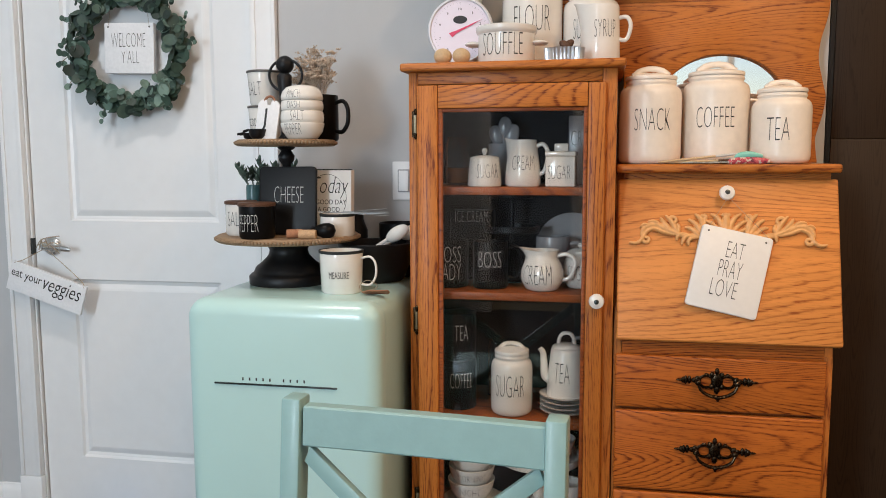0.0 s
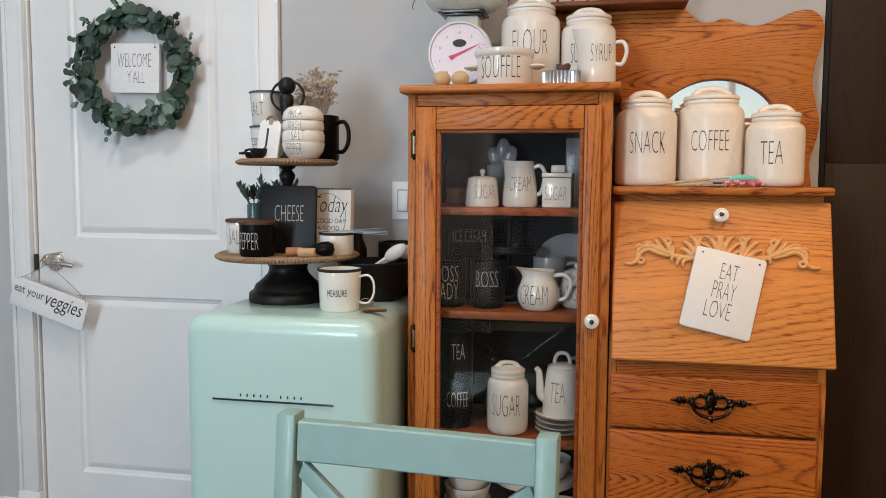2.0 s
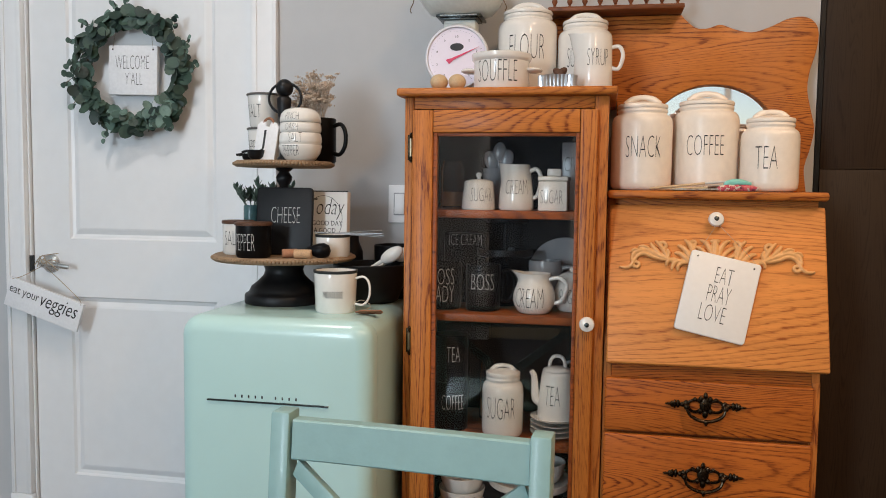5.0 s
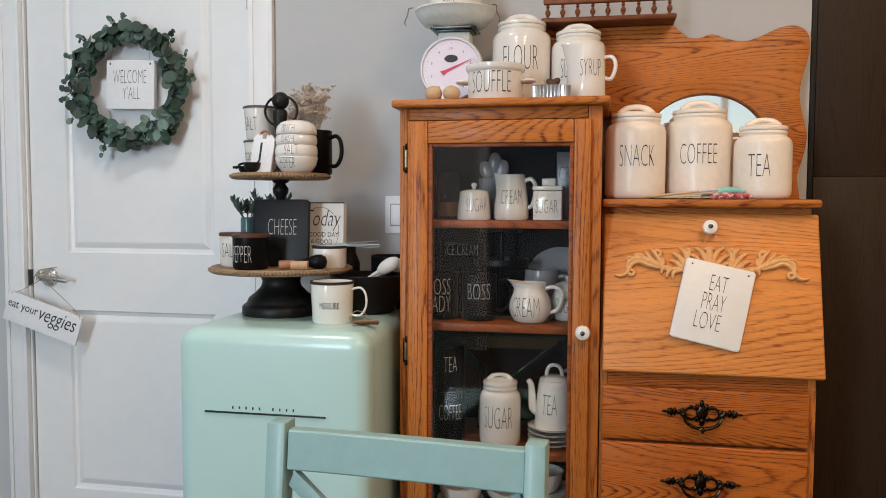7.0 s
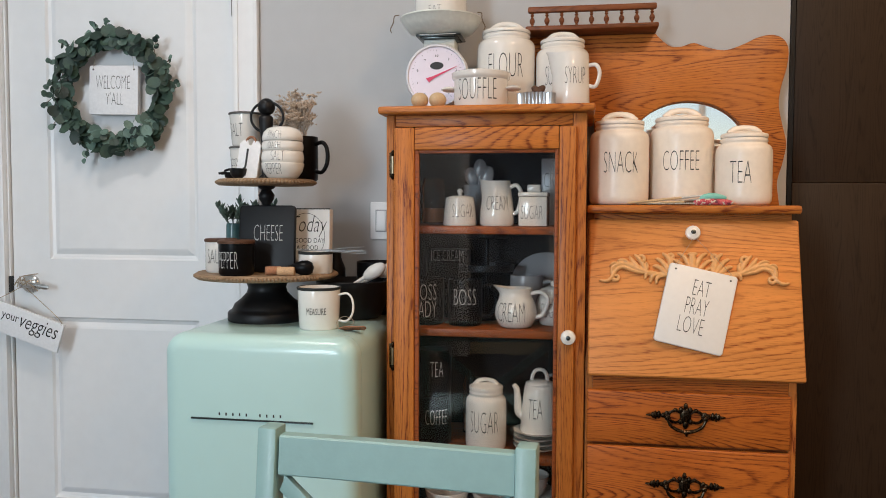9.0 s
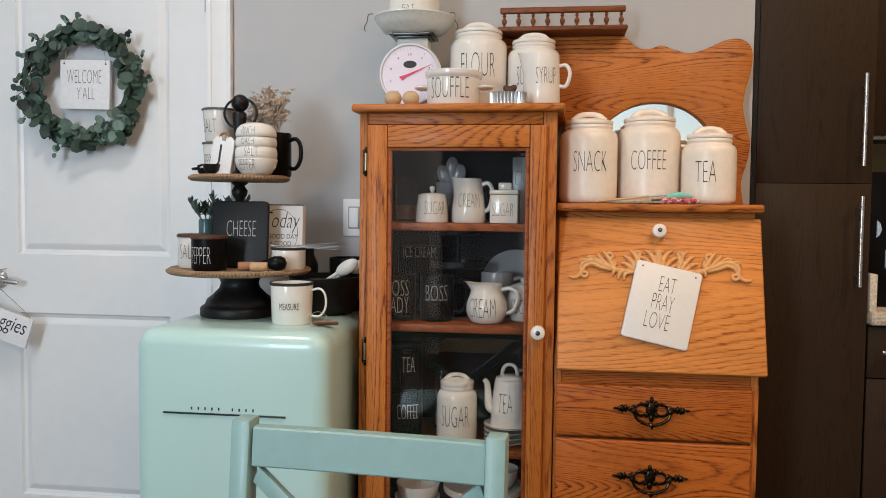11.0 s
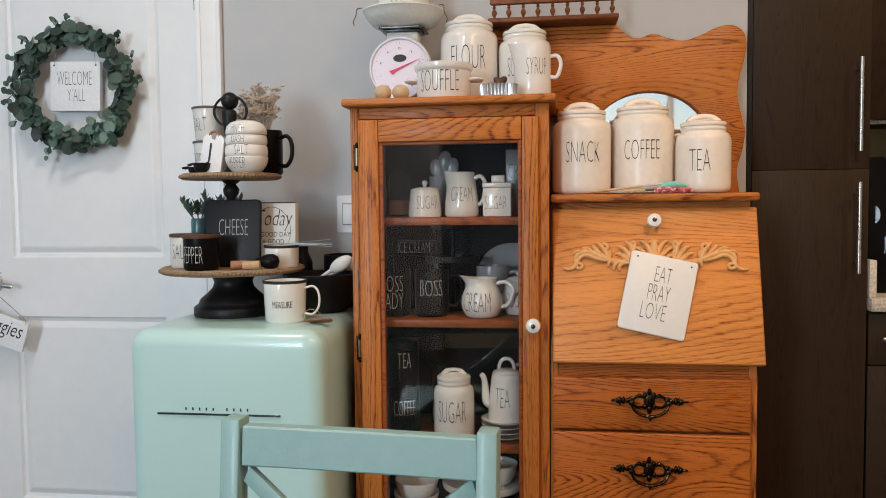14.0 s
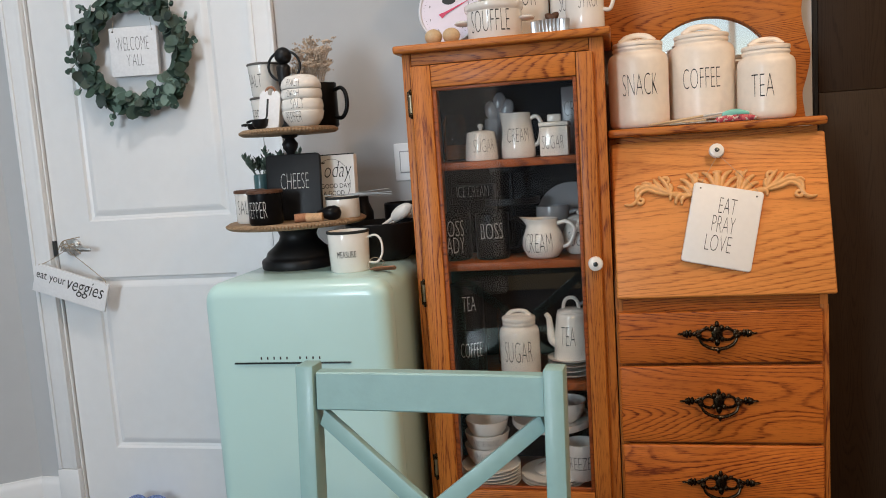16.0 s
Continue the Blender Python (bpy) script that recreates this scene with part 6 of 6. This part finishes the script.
# upper tray
def stacked_bowl(z, r, h, word, lw, lh, lz, turn, up, label):
    c = thing("pinch_bowl", label, "bowl", -0.146, -0.355, z, group="stacked pinch bowls")
    if up:
        prof = [(0, 0.001), (r * 0.55, 0), (r * 0.72, 0.006), (r * 0.92, h * 0.5), (r, h * 0.93), (r * 0.99, h), (r * 0.92, h), (r * 0.85, h * 0.5), (r * 0.5, 0.008), (0, 0.006)]
    else:
        prof = [(r * 0.94, 0.0), (r * 0.975, h * 0.06), (r, h * 0.32), (r * 0.995, h * 0.62), (r * 0.96, h * 0.90), (r * 0.92, h), (0, h)]
    part("body", lathe(prof, 44), ceramic, c, smooth=60)
    wrapped(word, lw, lh, lz, turn, prof, ink, c)


stacked_bowl(T2, 0.0560, 0.043, "PEPPER", 0.046, 0.026, 0.014, -8, True, "white ceramic pinch bowl at the foot of a stack")
stacked_bowl(T2 + 0.0432, 0.0555, 0.031, "SALT", 0.036, 0.025, 0.005, 6, False, "white ceramic pinch bowl stacked second from below")
stacked_bowl(T2 + 0.0744, 0.0545, 0.026, "DASH", 0.034, 0.017, 0.005, -4, False, "white ceramic pinch bowl stacked third from below")
c = thing("pinch_bowl", "white ceramic pinch bowl upturned on the stack", "bowl", -0.146, -0.355, T2 + 0.1006, group="stacked pinch bowls")
prof = [(0.052, 0.0), (0.0535, 0.001), (0.0535, 0.010), (0.050, 0.022), (0.041, 0.032), (0.027, 0.037), (0, 0.041)]
part("body", lathe(prof, 44), ceramic, c, smooth=70)
wrapped("PINCH", 0.036, 0.020, 0.005, -4, prof, ink, c)

mug("large black ceramic mug holding dried flowers", -0.140, -0.238, T2, 0.0500, 0.122, black_glaze, hand=-12)


def dried_flowers():
    rnd = random.Random(11)
    c = thing("dried_flowers", "bunch of dried beige flower heads in a black mug", "dried flowers", -0.160, -0.240, T2 + 0.010)
    stems, heads = bmesh.new(), bmesh.new()
    for s in range(46):
        a, sp = rnd.uniform(0, 6.28), rnd.uniform(0.10, 1.0) ** 0.7
        top = Vector((0.012 + math.cos(a) * 0.070 * sp, math.sin(a) * 0.042 * sp, rnd.uniform(0.150, 0.238) - 0.034 * sp * sp))
        base = Vector((math.cos(a) * 0.015, math.sin(a) * 0.015, 0.0))
        fork = base.lerp(top, 0.82)
        tube([base, base.lerp(top, 0.5) + Vector((0, 0, 0.006)), fork], 0.0009, 4, stems)
        for g in range(7):
            tip = top + Vector((rnd.gauss(0, 0.011), rnd.gauss(0, 0.009), rnd.gauss(0, 0.004)))
            tube([fork, tip], 0.0006, 3, stems)
            for k in range(7):
                q = tip + Vector((rnd.gauss(0, 0.0038), rnd.gauss(0, 0.0038), rnd.gauss(0.001, 0.0016)))
                r_ = bmesh.ops.create_icosphere(heads, subdivisions=1, radius=rnd.uniform(0.0013, 0.0030))
                bmesh.ops.translate(heads, vec=q, verts=r_["verts"])
    part("stem_tangle", stems, dried, c)
    tagged(part("floret_spray", heads, dried, c, "tiny dried beige florets"), kind="stuff")


dried_flowers()
lidded_jar("white tapered salt canister stacked on another", -0.289, -0.257, T2 + 0.0955, 0.0455, 0.093, ceramic, lid_grey, "SALT", ink, 0.044, 0.036, 0.026, -20, taper=0.86, lid_h=0.006)
lidded_jar("white tapered canister under the salt canister", -0.289, -0.257, T2, 0.0450, 0.095, ceramic, lid_grey, "PEPPER", ink, 0.050, 0.036, 0.024, -20, taper=0.88, lid_h=0.006)
t = thing("letter_tag", "white wooden tag with a black letter leaning on canisters", "tag", -0.232, -0.392, T2, ry=5, rx=-9)
out = [(-0.029, 0.0), (0.029, 0.0), (0.029, 0.092), (0.020, 0.102), (0.007, 0.102), (0.004, 0.090), (-0.004, 0.090), (-0.007, 0.102), (-0.020, 0.102), (-0.029, 0.092)]
part("board", plate(out, -0.006, 0, 0.001), sign_matte, t)
flat_word("J", 0.020, 0.058, -0.012, -0.0064, 0.022, ink, t, thin=-0.022)
part("hanging_loop", tube(arc(0.0, 0.098, 0.013, 0.014, 0, 180, 10, -0.003), 0.0034, 8), leather, t, "brown leather loop")
for i, (x, y, rz) in enumerate(((-0.252, -0.397, 12), (-0.286, -0.372, 48), (-0.298, -0.346, 80))):
    sp_ = thing("measuring_spoon", "small black measuring spoon on the upper tray", "spoon", x, y, T2, rz=rz, group="black measuring spoons")
    rr = 0.023 if i == 0 else 0.016
    part("cup", lathe([(0, 0.0), (rr * 0.45, 0.002), (rr * 0.85, rr * 0.45), (rr, rr * 1.2), (rr * 0.93, rr * 1.2), (rr * 0.8, rr * 0.55), (0, 0.004)], 24), black_matte, sp_, smooth=60)
    part("stem", tube([(-rr * 0.95, 0, rr * 1.13), (-rr - 0.014, 0.006, rr * 0.95)], 0.0032, 8, flat=1.0), black_matte, sp_)


# ---- on the door ----
def wreath():
    rnd = random.Random(5)
    w = thing("wreath", "round green eucalyptus wreath hanging on the white door", "wreath", -0.832, 0.0, 1.564)
    R = 0.167
    ring = [(R * math.cos(2 * math.pi * i / 48), -0.012, R * math.sin(2 * math.pi * i / 48)) for i in range(48)]
    part("twig_ring", tube(ring, 0.008, 8, closed=True), twig, w, "brown twig hoop")
    dark, pale, stems = bmesh.new(), bmesh.new(), bmesh.new()

    def leaf(bm, centre, normal, radius, spin):
        n = Vector(normal).normalized()
        u = n.orthogonal().normalized()
        u = Matrix.Rotation(spin, 3, n) @ u
        v = n.cross(u)
        mid = bm.verts.new(Vector(centre) - n * radius * 0.12)
        rim = [bm.verts.new(Vector(centre) + u * radius * math.cos(2 * math.pi * k / 9) * 1.08 + v * radius * 0.88 * math.sin(2 * math.pi * k / 9) + n * radius * 0.10 * math.cos(4 * math.pi * k / 9)) for k in range(9)]
        for k in range(9):
            bm.faces.new((mid, rim[k], rim[(k + 1) % 9]))

    def thickness(a):
        return 0.70 + 0.22 * math.sin(5 * a + 1.0) + 0.16 * math.sin(9 * a + 2.2) - 0.45 * math.exp(-((a - 1.45) / 0.16) ** 2) - 0.25 * math.exp(-((a - 6.0) / 0.14) ** 2)

    # sprigs lie along the hoop, round leaves in pairs growing smaller to the tip
    for i in range(42):
        a0 = 2 * math.pi * (i + rnd.uniform(-0.5, 0.5)) / 42
        k0 = thickness(a0 % (2 * math.pi))
        if k0 < 0.34:
            continue
        sweep, drift = rnd.uniform(0.24, 0.40), rnd.gauss(0.003, 0.017) * k0
        pts = []
        for k in range(6):
            t = k / 5
            a = a0 + sweep * t
            r = R + drift * (0.3 + 0.7 * t) + rnd.gauss(0, 0.003)
            pts.append(Vector((r * math.cos(a), -0.016 - 0.030 * rnd.random() * (1 - 0.4 * t), r * math.sin(a))))
        tube(pts, 0.0012, 5, stems)
        tone = rnd.random()
        for k, p in enumerate(pts):
            size = rnd.uniform(0.0185, 0.0245) * (1 - 0.42 * k / 5)
            a = math.atan2(p.z, p.x)
            for sgn in (-1, 1):
                if rnd.random() < 0.24:
                    continue
                out = Vector((math.cos(a), 0, math.sin(a))) * sgn * size * rnd.uniform(0.55, 0.95)
                nrm = Vector((out.x * 14 + rnd.gauss(0, 0.42), -1.0, out.z * 14 + rnd.gauss(0.18, 0.42)))
                c = p + out + Vector((rnd.gauss(0, 0.003), -0.004 - rnd.random() * 0.018, rnd.gauss(0, 0.003)))
                leaf(pale if tone + rnd.gauss(0, 0.18) > 0.66 else dark, c, nrm, size, rnd.uniform(0, 6.28))
    # loose shoots standing off the outside
    for a_deg in (102, 128, 150, 168, 182, 196, 236, 300, 20, 38, 352, 84):
        a = radians(a_deg + rnd.uniform(-5, 5))
        p0 = Vector(((R + 0.02) * math.cos(a), -0.03, (R + 0.02) * math.sin(a)))
        d = Vector((math.cos(a + 0.55), -0.2, math.sin(a + 0.55)))
        p1 = p0 + d * rnd.uniform(0.034, 0.058)
        tube([p0, p0.lerp(p1, 0.5) + Vector((0, 0, 0.004)), p1], 0.0011, 5, stems)
        for k in range(4):
            q = p0.lerp(p1, 0.40 + 0.20 * k)
            leaf(pale if k % 2 else dark, q + Vector((rnd.gauss(0, 0.006), -0.004, rnd.gauss(0, 0.006))), (rnd.gauss(0, 0.5), -1, rnd.gauss(0, 0.5)), rnd.uniform(0.007, 0.0115), rnd.uniform(0, 6))
    tagged(part("dark_leaves", dark, leaf_mat, w, "round dark green leaves", smooth=25), kind="stuff")
    tagged(part("pale_leaves", pale, leaf_mat2, w, "round grey-green leaves", smooth=25), kind="stuff")
    part("sprig_tangle", stems, twig, w)


wreath()
t = thing("welcome_sign", "small white square sign hanging inside the wreath", "sign", -0.832, -0.012, 1.577, ry=1.5)
part("board", plate(rounded(-0.084, 0.084, -0.082, 0.072, 0.003), -0.014, 0, 0.0015), sign_matte, t)
flat_word("WELCOME", 0.116, 0.042, -0.002, -0.0146, -0.001, ink, t)
flat_word("Y'ALL", 0.060, 0.038, 0.004, -0.0146, -0.050, ink, t)
for s in (-1, 1):
    part("cord", tube([(s * 0.070, -0.0145, 0.060), (s * 0.060, -0.012, 0.130)], 0.0006, 5), string_mat, t)
    part("cord_hole", lathe([(0, 0), (0.003, 0), (0.003, 0.0004), (0, 0.0004)], 10, m=pose(s * 0.070, -0.0142, 0.060, 90, 0, 0)), ink, t)

t = thing("veggies_sign", "small whitewashed wooden sign hanging from the door lever", "sign", -1.146, -0.050, 0.8165, ry=17.5)
part("board", plate(rounded(-0.140, 0.138, -0.047, 0.050, 0.002), -0.009, 0, 0.001), sign_matte, t)
flat_word("eat your", 0.112, 0.031, -0.076, -0.0095, -0.006, ink, t, thin=0.0)
flat_word("veggies", 0.138, 0.060, 0.056, -0.0095, -0.022, ink, t, shear=0.25, thin=-0.004)
for s in (-1, 1):
    end = pose(0, 0, 0, 0, -17.5, 0) @ Vector((-0.010, 0.012, 0.128))
    part("string", tube(smooth_curve([(s * 0.130, -0.010, 0.045), (s * 0.105, 0.0, 0.062), tuple(end)], 4), 0.0013, 5), string_mat, t)
t = thing("raffia_bow", "twist of raffia string tied round the door lever", "string", -1.155, -0.045, 0.955)
for i, pts in enumerate((((-0.03, 0, -0.01), (0, -0.012, 0.018), (0.03, -0.004, 0.026), (0.058, 0, 0.030)), ((-0.02, 0, 0.0), (0.012, -0.014, 0.010), (0.032, -0.006, -0.004), (0.055, 0, -0.026)), ((-0.01, 0, 0.02), (0.012, -0.014, -0.004), (0.030, -0.006, 0.008), (0.048, 0, 0.006)), ((-0.012, -0.01, -0.014), (0.0, -0.014, 0.012), (0.012, -0.012, 0.022), (0.022, -0.008, -0.008)))):
    part("strand", tube(smooth_curve(pts, 5), 0.0018, 5), string_mat, t)

# slippers on the floor by the door
for x, rz in ((-0.975, 12), (-0.915, -6)):
    bm = bmesh.new()
    ball(bm, 0, 0, 0.050, 0.042, 0.085, 0.050, 18, 12)
    t = thing("slipper", "blue and white printed fabric slipper on the floor", "slipper", x, -0.105, 0.0, rz=rz, group="pair of slippers")
    part("upper", bm, blue_print, t, smooth=80)
    part("sole", lathe([(0, 0), (0.042, 0), (0.044, 0.006), (0, 0.010)], 24, m=Matrix.Diagonal((1, 2.0, 1, 1))), sign_matte, t)
